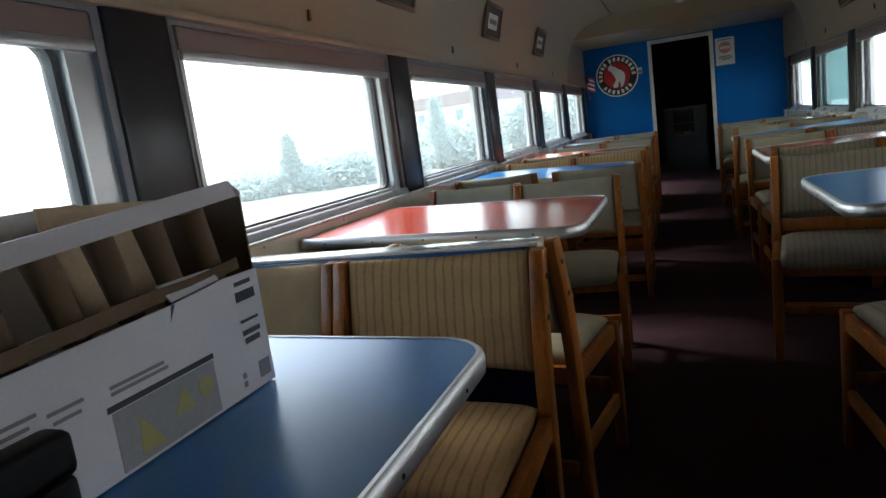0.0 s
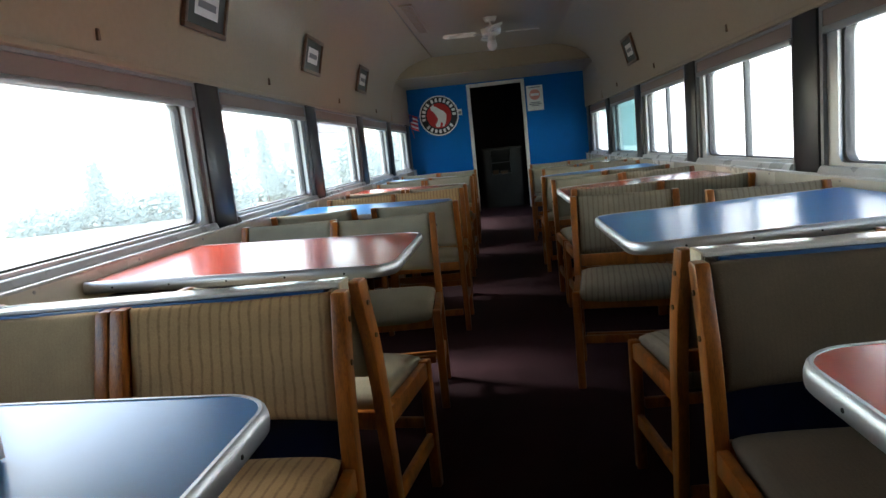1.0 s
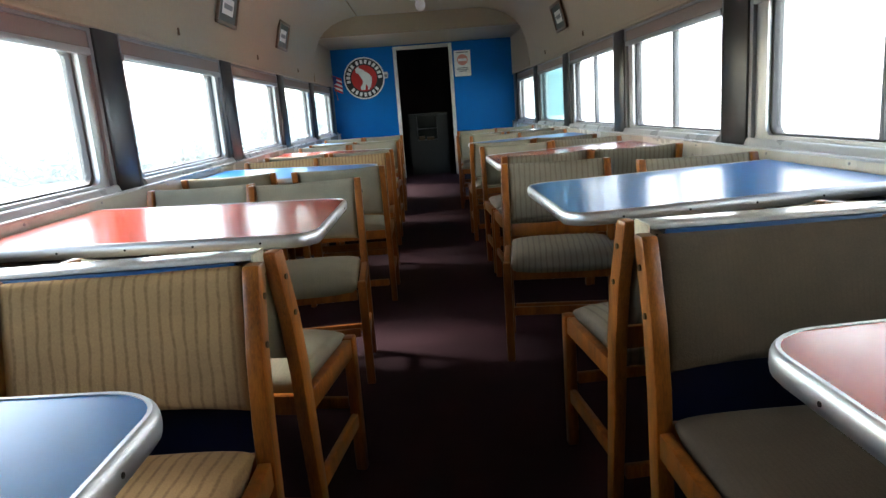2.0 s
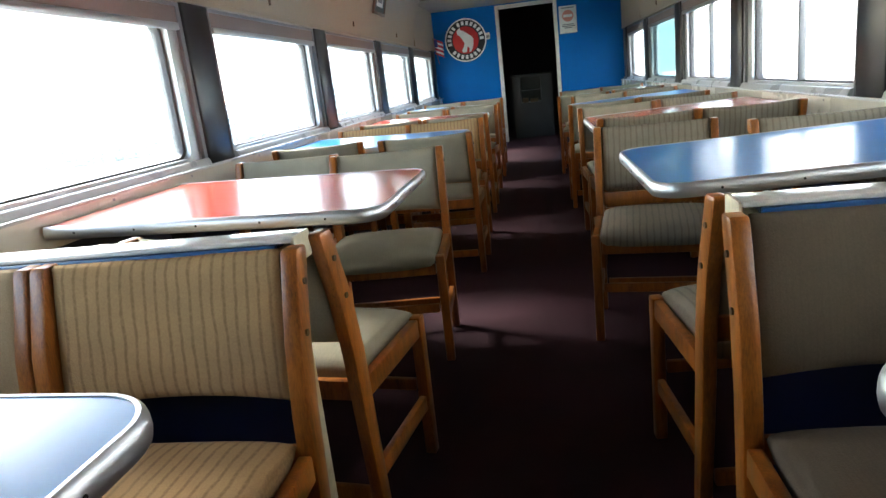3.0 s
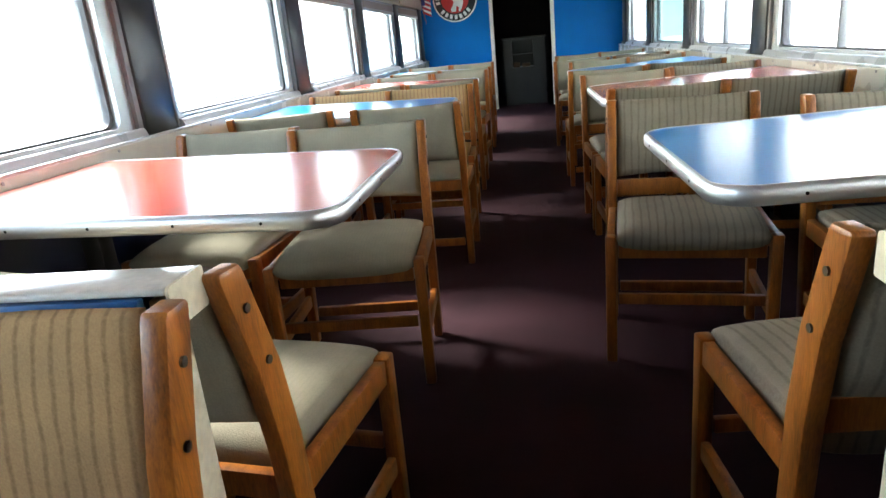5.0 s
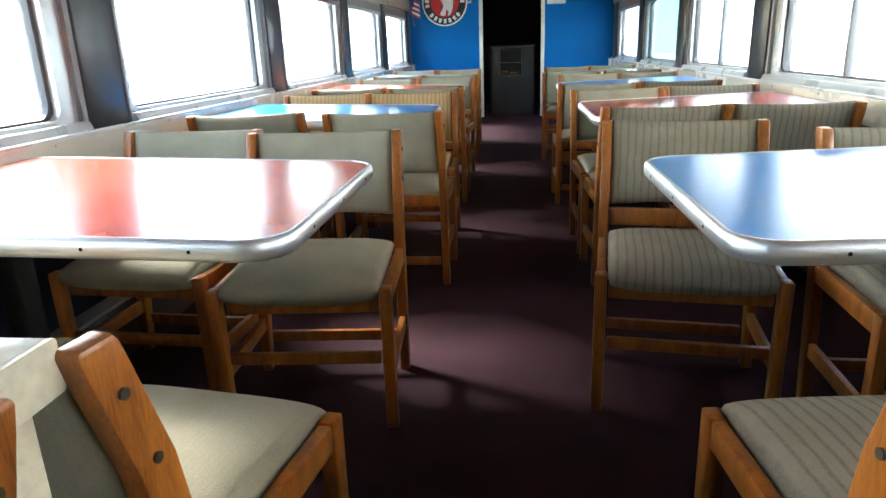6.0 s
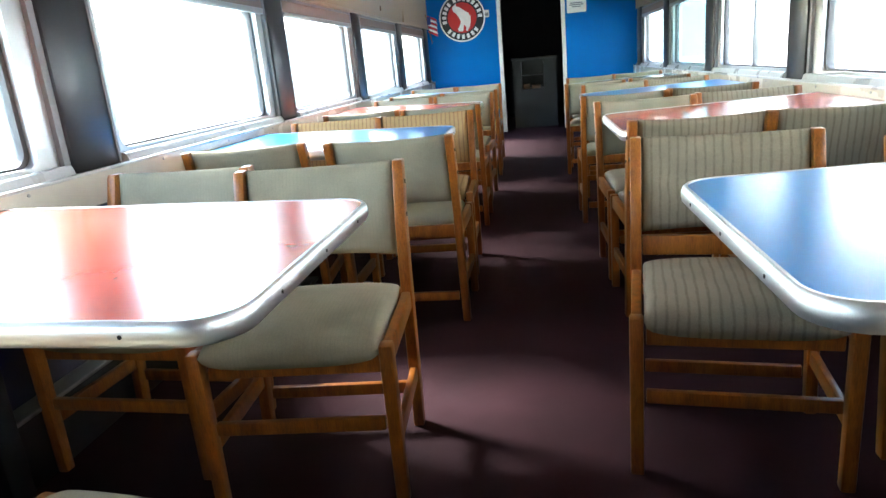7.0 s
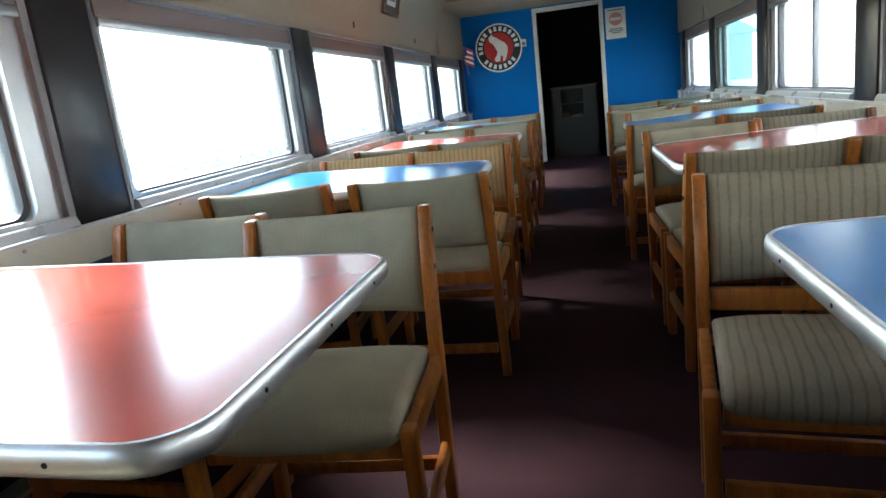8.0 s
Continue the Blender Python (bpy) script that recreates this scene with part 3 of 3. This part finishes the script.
# ---- low booth dividers ----
def divider(x0, x1, aisle):
    d = thing("booth_divider", "low blue booth divider, darkened for shade, with a worn white metal cap", "divider", "booth dividers")
    part("panel", box_bm(x0, x1, 2.102, 2.162, 0.0, 0.783, 0.004), SHADEBLUE, d)
    part("core", box_bm(x0, x1, 2.099, 2.162, 0.7835, 0.808), SHADEBLUE, d)
    c0, c1 = (x0, x1 + 0.032) if aisle > 0 else (x0 - 0.032, x1)
    part("cap", box_bm(c0, c1, 2.092, 2.177, 0.8085, 0.819, 0.004, 3), CAP, d, "dented white metal cap")
    # The brighter blue here stands for light on the panel's top.
    part("edge_strip", box_bm(x0, x1, 2.0845, 2.0985, 0.784, 0.808, 0.003), LITBLUE, d, "blue strip under the cap, coloured as the lit panel top")
    a, b = (x1 + 0.0005, x1 + 0.012) if aisle > 0 else (x0 - 0.012, x0 - 0.0005)
    part("end_trim", box_bm(a, b, 2.104, 2.160, 0.0, 0.80, 0.003), CHIPPED, d, "chipped cream end trim")
    e0, e1 = (x1 + 0.0325, x1 + 0.037) if aisle > 0 else (x0 - 0.037, x0 - 0.0325)
    part("end_cap", prism(rounded(2.092, 2.178, 0.765, 0.8195, (0.004, 0.004, 0.006, 0.006), 3), e0, e1, "x"), CHIPPED, d, "chipped cream painted cap end")
    return d


divider(-1.138, -0.110, 1)
divider(0.770, 1.755, -1)


# ---- emblem, notice, flag, thermostat plate on the blue wall ----
def disc(cx, cz, r, y0, y1, n=64):
    return prism([(cx + r * math.cos(2 * math.pi * i / n), cz + r * math.sin(2 * math.pi * i / n)) for i in range(n)], y0, y1)


sx, sz, sr = -0.656, 1.689, 0.335
sign = thing("round_sign", "round railway sign, red centre, black ring, white shape", "sign", m=pose(sx, FAR, sz))
part("rim", disc(0, 0, sr, -0.018, 0.0), SIGNWHITE, sign)
part("ring", disc(0, 0, sr * 0.94, -0.021, -0.0185), SIGNBLACK, sign)
part("centre", disc(0, 0, sr * 0.63, -0.024, -0.0215), RED, sign)
shape = [(-0.135, 0.150), (-0.105, 0.172), (-0.080, 0.200), (-0.070, 0.160), (-0.030, 0.150), (0.020, 0.110), (0.090, 0.065), (0.128, 0.010), (0.122, -0.070), (0.100, -0.140), (0.070, -0.185),
         (0.045, -0.185), (0.055, -0.130), (0.020, -0.100), (0.005, -0.185), (-0.060, -0.185), (-0.070, -0.150), (-0.040, -0.105), (-0.020, -0.050), (-0.055, 0.020), (-0.085, 0.070), (-0.125, 0.095)]
part("white_shape", prism(shape, -0.027, -0.0245), SIGNWHITE, sign)


def ring_bars(a0, a1, n):
    for i in range(n):
        a = radians(a0 + (a1 - a0) * i / (n - 1))
        b = box_bm(-0.021, 0.021, -0.0235, -0.0212, -0.031, 0.031)
        bmesh.ops.transform(b, matrix=Matrix.Rotation(math.pi / 2 - a, 4, "Y"), verts=b.verts[:])
        bmesh.ops.translate(b, vec=(sr * 0.785 * math.cos(a), 0, sr * 0.785 * math.sin(a)), verts=b.verts[:])
        part("bar", b, SIGNWHITE, sign)


ring_bars(190, 133, 5)
ring_bars(112, 2, 8)
ring_bars(222, 318, 7)
plate = thing("wall_plate", "small white plate on the blue wall beside the sign", "plate", m=pose(-0.303, FAR, 1.714))
part("plate", box_bm(-0.04, 0.04, -0.012, 0.0, -0.05, 0.05, 0.004), WHITE, plate)
part("label_strip", box_bm(-0.028, 0.028, -0.0145, -0.0125, -0.03, 0.012), GREYPRINT, plate)
notice = thing("paper_notice", "white paper notice with a pale red round print", "notice", m=pose(0.979, FAR, 1.812))
part("sheet", box_bm(-0.135, 0.135, -0.005, 0.0, -0.205, 0.205), SIGNWHITE, notice)
part("print", disc(0, 0.055, 0.088, -0.008, -0.0055, 32), PALERED, notice)
part("print", box_bm(-0.07, 0.07, -0.010, -0.0085, 0.035, 0.075), SIGNWHITE, notice)
for i, (w, z) in enumerate(((0.10, 0.175), (0.085, -0.075), (0.1, -0.10), (0.06, -0.125))):
    part("text_bar", box_bm(-w, w, -0.0075, -0.0055, z - 0.007, z + 0.007), GREYPRINT, notice)

flag = thing("small_flag", "small striped red and white cloth flag on a stick", "flag", m=pose(-1.10, 11.72, 1.60))
part("stick", cyl_bm((-0.05, 0, 0.16), (0.02, -0.02, -0.24), 0.005, n=8), OAK, flag)
for i in range(7):
    bm = bmesh.new()
    rows = []
    for j in range(7):
        u = j / 6
        x, y = -0.03 + 0.13 * u, -0.012 + 0.018 * math.sin(5 * u + 0.4)
        rows.append([bm.verts.new((x + dx, y + dy, 0.15 - 0.034 * (i + k) - 0.06 * u)) for k, dx, dy in ((0, 0, 0), (1, 0.012, 0), (1, 0.012, 0.003), (0, 0, 0.003))])
    for p, q in zip(rows, rows[1:]):
        for k in range(4):
            bm.faces.new((p[k], p[(k + 1) % 4], q[(k + 1) % 4], q[k]))
    bm.faces.new(rows[0])
    bm.faces.new(rows[-1])
    bmesh.ops.recalc_face_normals(bm, faces=bm.faces[:])
    part("stripe", bm, RED if i % 2 == 0 else SIGNWHITE, flag)
part("canton", box_bm(-0.032, 0.022, -0.022, -0.018, 0.02, 0.13), FLAGBLUE, flag)


# ---- framed photographs ----
def picture(side, y, w, h, z):
    d = -0.058
    x = side_x(side, d)
    lean = 14
    p = thing("framed_photograph", "small photograph with grey mat in a walnut frame", "picture", "framed photographs", pose(x, y, z, 0, -side * lean, 0))
    s = -side

    def slab(d0, d1, y0, y1, z0, z1, bev=0.0):
        a, b = sorted((s * d0, s * d1))
        return box_bm(a, b, y0, y1, z0, z1, bev)
    t = 0.028
    part("frame", merge(slab(0, 0.024, -w, w, h - t, h, 0.004), slab(0, 0.024, -w, w, -h, -h + t, 0.004), slab(0, 0.024, -w, -w + t, -h + t, h - t, 0.004), slab(0, 0.024, w - t, w, -h + t, h - t, 0.004)), WALNUT, p)
    part("mat", slab(0, 0.012, -w + t, w - t, -h + t, h - t), MAT, p, "dark mat", False)
    part("photograph", slab(0.0122, 0.0142, -w * 0.55, w * 0.55, -h * 0.42, h * 0.42), SIGNWHITE, p, "pale print with a dark band", False)
    part("printed_band", slab(0.0144, 0.016, -w * 0.42, w * 0.42, -h * 0.14, h * 0.12), GREYPRINT, p, "", False)


for y in (2.15, 4.06, 6.01, 7.96):
    picture(-1, y, 0.245, 0.14, 1.955)
for y in (2.2, 4.1, 7.77):
    picture(1, y, 0.245, 0.14, 1.925)

# ---- ceiling fan and vent ----
fan = thing("ceiling_fan", "white ceiling fan with four blades and a lamp", "fan", m=pose(0.335, 7.7, 2.398))
part("canopy", cyl_bm((0, 0, 0), (0, 0, -0.045), 0.075, 0.05, 24), WHITE, fan)
part("rod", cyl_bm((0, 0, -0.045), (0, 0, -0.09), 0.014, n=10), WHITE, fan)
part("motor", merge(cyl_bm((0, 0, -0.09), (0, 0, -0.115), 0.07, 0.105, 28), cyl_bm((0, 0, -0.115), (0, 0, -0.17), 0.105, 0.095, 28), cyl_bm((0, 0, -0.17), (0, 0, -0.19), 0.095, 0.05, 28)), WHITE, fan)
part("lamp_holder", cyl_bm((0, 0, -0.19), (0, 0, -0.235), 0.036, 0.045, 20), WHITE, fan)
bulb = bmesh.new()
bmesh.ops.create_uvsphere(bulb, u_segments=20, v_segments=12, radius=0.05)
for v in bulb.verts:
    v.co = Vector((v.co.x, v.co.y, -0.275 + v.co.z * 1.2))
part("lamp_glass", bulb, SIGNWHITE, fan, "white glass lamp, not lit")
for a in (0, 90, 180, 270):
    bl = prism(rounded(0.16, 0.50, -0.055, 0.055, (0.02, 0.05, 0.05, 0.02), 4), -0.004, 0.004, "z")
    bmesh.ops.transform(bl, matrix=Matrix.Translation((0, 0, -0.155)) @ Matrix.Rotation(radians(a + 8), 4, "Z") @ Matrix.Rotation(radians(11), 4, "X"), verts=bl.verts[:])
    blade = part("blade", bl, WHITE, fan)
    arm = box_bm(0.085, 0.185, -0.012, 0.012, -0.008, -0.0045, 0.001)
    bmesh.ops.transform(arm, matrix=Matrix.Translation((0, 0, -0.155)) @ Matrix.Rotation(radians(a + 8), 4, "Z") @ Matrix.Rotation(radians(11), 4, "X"), verts=arm.verts[:])
    part("blade_arm", arm, STEEL, blade)
vent = thing("ceiling_vent", "long cream slotted ceiling vent", "vent", m=pose(-0.40, 7.35, 2.398))
part("frame", merge(box_bm(-0.06, -0.045, -0.7, 0.7, -0.014, 0.0), box_bm(0.045, 0.06, -0.7, 0.7, -0.014, 0.0), box_bm(-0.045, 0.045, -0.7, -0.685, -0.014, 0), box_bm(-0.045, 0.045, 0.685, 0.7, -0.014, 0)), CEILING, vent)
part("backing", box_bm(-0.045, 0.045, -0.685, 0.685, -0.003, 0.0), SHADEDARK, vent)
for i in range(24):
    y = -0.66 + i * 0.0574
    part("slat", box_bm(-0.0445, 0.0445, y - 0.016, y + 0.016, -0.012, -0.0035), CEILING, vent)

# ---- cabinet in the passage, its grey darkened for the dim passage ----
cab = thing("cabinet", "grey cabinet with an open shelf, darkened for the dim passage", "cabinet", m=pose(0.345, 12.40, 0))
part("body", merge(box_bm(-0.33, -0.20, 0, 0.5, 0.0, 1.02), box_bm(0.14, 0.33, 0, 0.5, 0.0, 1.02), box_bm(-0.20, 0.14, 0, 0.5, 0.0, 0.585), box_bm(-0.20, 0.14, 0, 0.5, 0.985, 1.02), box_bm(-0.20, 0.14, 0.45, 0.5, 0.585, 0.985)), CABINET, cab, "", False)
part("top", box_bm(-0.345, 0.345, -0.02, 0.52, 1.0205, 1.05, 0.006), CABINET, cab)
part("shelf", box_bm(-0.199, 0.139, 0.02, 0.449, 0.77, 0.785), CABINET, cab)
for i, (x, w, h) in enumerate(((-0.13, 0.10, 0.07), (0.02, 0.13, 0.05))):
    part("paper_stack", box_bm(x - w / 2, x + w / 2, 0.06, 0.30, 0.586, 0.586 + h, 0.003), SHADEKRAFT, cab)

# ---- open carton with rolls, on the first blue table ----
CX, Y0, Y1, ZB = -0.358, 0.86, 1.42, 0.7585
box_ = thing("open_carton", "open white carton of paper rolls on the blue table", "box", m=pose(CX, -0.025, ZB) @ Matrix.Diagonal((1, 1, 1.075, 1)))
DEP = 0.34


def cb(x0, x1, y0, y1, z0, z1, bev=0.0):
    return box_bm(x0, x1, y0, y1, z0, z1, bev)


front = prism([(Y0, 0.0), (Y1, 0.0), (Y1, 0.165), (1.338, 0.166), (1.330, 0.165), (1.237, 0.159), (Y0, 0.150)], -0.004, 0.0, "x")
part("front_panel", front, CARD, box_)
part("back_panel", cb(-DEP, -DEP + 0.004, Y0, Y1, 0.0, 0.285), CARD, box_)
part("side_panel", cb(-DEP + 0.0045, -0.0045, Y1 - 0.004, Y1, 0.0, 0.27), SHADEKRAFT, box_)
part("side_panel", cb(-DEP + 0.0045, -0.0045, Y0, Y0 + 0.004, 0.0, 0.27), CARD, box_)
part("bottom", cb(-DEP + 0.0045, -0.0045, Y0 + 0.0045, Y1 - 0.0045, 0.0, 0.004), SHADEKRAFT, box_)
lip = prism([(0.012, 0.271), (0.016, 0.271), (0.006, 0.293), (0.002, 0.293)], Y0 - 0.01, 1.385)
for v in lip.verts:
    v.co.z += 0.063 * (v.co.y - 1.38)
part("lid", lip, CARD, box_, "white lid edge bent outward")
part("lid_corner", prism([(0.0, 0.2705), (0.018, 0.2705), (0.018, 0.276), (0.0, 0.292)], 1.3855, 1.392), CARD, box_)
card = prism([(1.198, 0.293), (1.202, 0.02), (1.405, 0.02), (1.408, 0.2705), (1.46, 0.2715), (1.46, 0.273)], -0.153, -0.149, "x")
part("inner_card", card, LITKRAFT, box_, "tan cardboard divider standing up, brightened as if lit")
tear = bmesh.new()
for p in ((0.0, 1.237, 0.1615), (0.0, 1.332, 0.1675), (-0.023, 1.344, 0.1795), (-0.023, 1.238, 0.1805)):
    tear.verts.new(p)
tear.faces.new(tear.verts[:])
ext = bmesh.ops.extrude_face_region(tear, geom=tear.faces[:])
bmesh.ops.translate(tear, vec=(0.001, 0, 0.002), verts=[g for g in ext["geom"] if isinstance(g, bmesh.types.BMVert)])
bmesh.ops.recalc_face_normals(tear, faces=tear.faces[:])
part("torn_flap", tear, CARD, box_, "torn white flap folded inward")
part("tear", prism([(1.230, 0.1405), (1.2415, 0.1590), (1.235, 0.1590)], 0.0004, 0.001, "x"), DARKPRINT, box_)
part("tray_edge", prism([(Y0 + 0.01, 0.166), (Y0 + 0.01, 0.150), (1.392, 0.171), (1.39, 0.187), (1.30, 0.180), (1.20, 0.181)], -0.012, -0.008, "x"), SHADEKRAFT, box_)
for i in range(6):
    y = 1.365 - 0.085 * i
    part("paper_roll", cyl_bm((-0.056, y + 0.036, 0.12), (-0.052, y - 0.006, 0.262), 0.016, 0.020, 20), SHADEKRAFT, box_, "paper roll darkened for the carton's shaded inside")
# printed panel and bars on the carton's front
pr = part("printed_panel", cb(0.0004, 0.0009, 1.115, 1.29, 0.004, 0.072), PALEPRINT, box_, "pale printed picture panel", False)
part("dark_bar", cb(0.0004, 0.0009, 1.11, 1.292, 0.0735, 0.0805), DARKPRINT, box_, "", False)
part("yellow_shape", prism([(1.205, 0.03), (1.245, 0.03), (1.225, 0.062)], 0.0010, 0.0014, "x"), YELLOW, pr)
part("yellow_shape", prism([(1.145, 0.012), (1.185, 0.012), (1.15, 0.055)], 0.0010, 0.0014, "x"), YELLOW, pr)
part("yellow_shape", disc(0, 0, 0.014, 0.0010, 0.0014, 20), YELLOW, pr).matrix_basis = pose(0, 1.268, 0.045, 0, 0, -90) @ pose(0, 0, 0)
for y0, y1, z in ((1.12, 1.21, 0.090), (1.12, 1.205, 0.097), (1.04, 1.085, 0.100), (1.045, 1.08, 0.090), (0.95, 1.03, 0.107), (0.95, 1.02, 0.098)):
    part("grey_bar", cb(0.0004, 0.0009, y0, y1, z, z + 0.004), GREYPRINT, box_, "", False)
for y0, y1, z, h in ((1.36, 1.405, 0.128, 0.014), (1.362, 1.40, 0.150, 0.006), (1.362, 1.404, 0.098, 0.004), (1.362, 1.404, 0.080, 0.007), (1.365, 1.40, 0.068, 0.008)):
    part("dark_bar", cb(0.0004, 0.0009, y0, y1, z, z + h), DARKPRINT, box_, "", False)
part("grey_block", cb(0.0004, 0.0009, 1.385, 1.412, 0.012, 0.036), GREYPRINT, box_, "", False)
for z in (0.012, 0.024):
    part("grey_block", cb(0.0004, 0.0009, 1.345, 1.353, z, z + 0.008), GREYPRINT, box_, "", False)

# ---- black strap-handled device in front of the carton ----
dev = thing("black_device", "black plastic device lying on the blue table", "device", m=pose(-0.305, 0.850, 0.7535))
part("body", box_bm(-0.028, 0.028, -0.09, 0.08, 0.0, 0.0755, 0.012, 3), BLACK, dev)
part("arm", box_bm(-0.018, 0.022, -0.02, 0.135, 0.076, 0.122, 0.010, 3), BLACK, dev)
part("foot", box_bm(-0.014, 0.018, 0.095, 0.132, 0.0, 0.0755, 0.006), BLACK, dev)


# ---- outside ----
setting("ground", box_bm(-900, 900, -900, 900, -1.5, -1.3), GRASS, "rough green field", "ground")
setting("track_bed", box_bm(-8.2, -4.6, -120, 160, -1.2995, -1.12), GRAVEL, "gravel bed of the next track", "track")
for i, x in enumerate((-7.1, -5.67)):
    tagged(part("rail", merge(box_bm(x - 0.035, x + 0.035, -120, 160, -1.0, -0.95), box_bm(x - 0.01, x + 0.01, -120, 160, -1.1, -1.0), box_bm(x - 0.07, x + 0.07, -120, 160, -1.1195, -1.1)), STEEL), "worn steel rail on a gravel bed", "rail", "rails")


def leafy(name, label, category, x, y, h, r, n, conifer, seed):
    """A tree or bush: trunk, limbs, and a crown of many small leaf clumps with gaps."""
    rnd = random.Random(seed)
    t = thing(name, label, category, "trees and bushes", pose(x, y, -1.3))
    part("trunk", cyl_bm((0, 0, -0.1), (rnd.uniform(-0.2, 0.2), 0, h * 0.8), r * 0.07, r * 0.02, 8), BARK, t)
    vs, fs = [], []
    for i in range(n):
        u = rnd.random()
        if conifer:
            z = h * (0.12 + 0.88 * u)
            rad = r * (1 - u) ** 0.85 * (0.55 + 0.45 * rnd.random())
        else:
            z = h * (0.12 + 0.85 * u)
            rad = r * math.sqrt(max(0.02, 1 - (2 * u - 0.9) ** 2)) * (0.35 + 0.65 * rnd.random() ** 0.5) * (0.8 + 0.3 * noise.noise((u * 3, seed, 0)))
        a = rnd.uniform(0, 2 * math.pi)
        c = Vector((rad * math.cos(a), rad * math.sin(a), z))
        s = r * rnd.uniform(0.045, 0.10)
        for _ in range(9):
            d = Vector((rnd.gauss(0, 1), rnd.gauss(0, 1), rnd.gauss(0, 0.6))).normalized()
            e = d.orthogonal().normalized()
            b = len(vs)
            o = c + Vector((rnd.gauss(0, s), rnd.gauss(0, s), rnd.gauss(0, s))) * 2
            vs += [o - d * s, o + e * s * 0.5, o + d * s, o - e * s * 0.5]
            fs.append((b, b + 1, b + 2, b + 3))
    me = bpy.data.meshes.new("crown")
    me.from_pydata([tuple(v) for v in vs], [], fs)
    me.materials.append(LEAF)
    ob = new("crown", me)
    ob.parent = t
    for i in range(6):
        a, z = rnd.uniform(0, 6.28), h * rnd.uniform(0.25, 0.6)
        part("limb", cyl_bm((0, 0, z), (r * 0.6 * math.cos(a), r * 0.6 * math.sin(a), z + h * 0.12), r * 0.025, r * 0.008, 6), BARK, t)


leafy("tree", "broad green tree far along the track, leaves paled for haze", "tree", -12.6, 59.0, 4.0, 2.6, 900, False, 10)
leafy("tree", "broad green tree far along the track, leaves paled for haze", "tree", -9.6, 66.0, 4.2, 2.8, 900, False, 11)
leafy("conifer", "green pointed conifer in the field, paled for haze", "tree", -24.0, 38.4, 3.7, 1.1, 900, True, 3)
leafy("tree", "tall slim green tree before a house, paled for haze", "tree", -16.8, 47.6, 5.2, 1.1, 900, True, 7)
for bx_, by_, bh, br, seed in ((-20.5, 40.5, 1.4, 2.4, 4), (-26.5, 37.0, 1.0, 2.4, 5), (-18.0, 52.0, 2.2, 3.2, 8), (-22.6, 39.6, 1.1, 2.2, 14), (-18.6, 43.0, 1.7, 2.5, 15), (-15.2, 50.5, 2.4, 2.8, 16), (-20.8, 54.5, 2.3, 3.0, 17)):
    leafy("bush", "green bushes beside the track, paled for haze", "bush", bx_, by_, bh, br, 900, False, seed)


def house(name, label, x, y, turn, w, d, h, rows, cols):
    t = thing(name, label, "building", "", pose(x, y, -1.3, 0, 0, turn))
    part("wall", box_bm(-w / 2, w / 2, -d / 2, d / 2, 0, h), SIDING, t, "", False)
    part("roof", prism([(-w / 2 - 0.5, h), (w / 2 + 0.5, h), (w / 2 - 0.2, h + 1.3), (-w / 2 + 0.2, h + 1.3)], -d / 2 - 0.5, d / 2 + 0.5), ROOF, t)
    for r in range(rows):
        for c in range(cols):
            cx, cz = -w / 2 + w * (c + 0.5) / cols, 1.1 + r * 2.6
            win = part("window", box_bm(cx - 0.55, cx + 0.55, -d / 2 - 0.05, -d / 2 - 0.001, cz, cz + 1.3), WHITE, t, "", False)
            part("pane", box_bm(cx - 0.45, cx + 0.45, -d / 2 - 0.07, -d / 2 - 0.051, cz + 0.1, cz + 1.2), TEAL, win, "", False)
    for c in range(cols + 1):
        cx = -w / 2 + w * c / cols
        part("post", cyl_bm((cx, -d / 2 - 1.4, 0), (cx, -d / 2 - 1.4, 2.6), 0.09, n=8), SIDING, t)
    part("porch_roof", box_bm(-w / 2, w / 2, -d / 2 - 1.6, -d / 2 - 0.08, 2.6, 2.75), ROOF, t)


house("house", "white two-storey house with porch and brown roof paled for haze", -22.5, 72.0, -18, 13.0, 8.0, 5.4, 2, 5)
# Pale building set near and tall to weaken daylight through the right windows.
shed = thing("freight_shed", "long plain white building, set close to block sky light from the right", "building", "", pose(7.0, 4.0, -1.3))
part("wall", box_bm(0, 8, -22, 90, 0, 6.6), SIDING, shed, "", False)
part("roof", prism([(-0.4, 6.6), (8.4, 6.6), (4.0, 8.0)], -22.4, 90.4), ROOF, shed)

hut = thing("trackside_hut", "small pale teal and white trackside hut", "building", "", pose(5.1, 26.0, -1.3))
part("wall", box_bm(-0.75, 0.75, -1.0, 1.0, 0, 1.9), SIDING, hut, "", False)
part("upper_wall", box_bm(-0.75, 0.75, -1.0, 1.0, 1.9005, 3.3), TEAL, hut, "", False)
part("roof", prism([(-0.95, 3.3005), (0.95, 3.3005), (0.0, 3.9)], -1.2, 1.2), TEAL, hut)
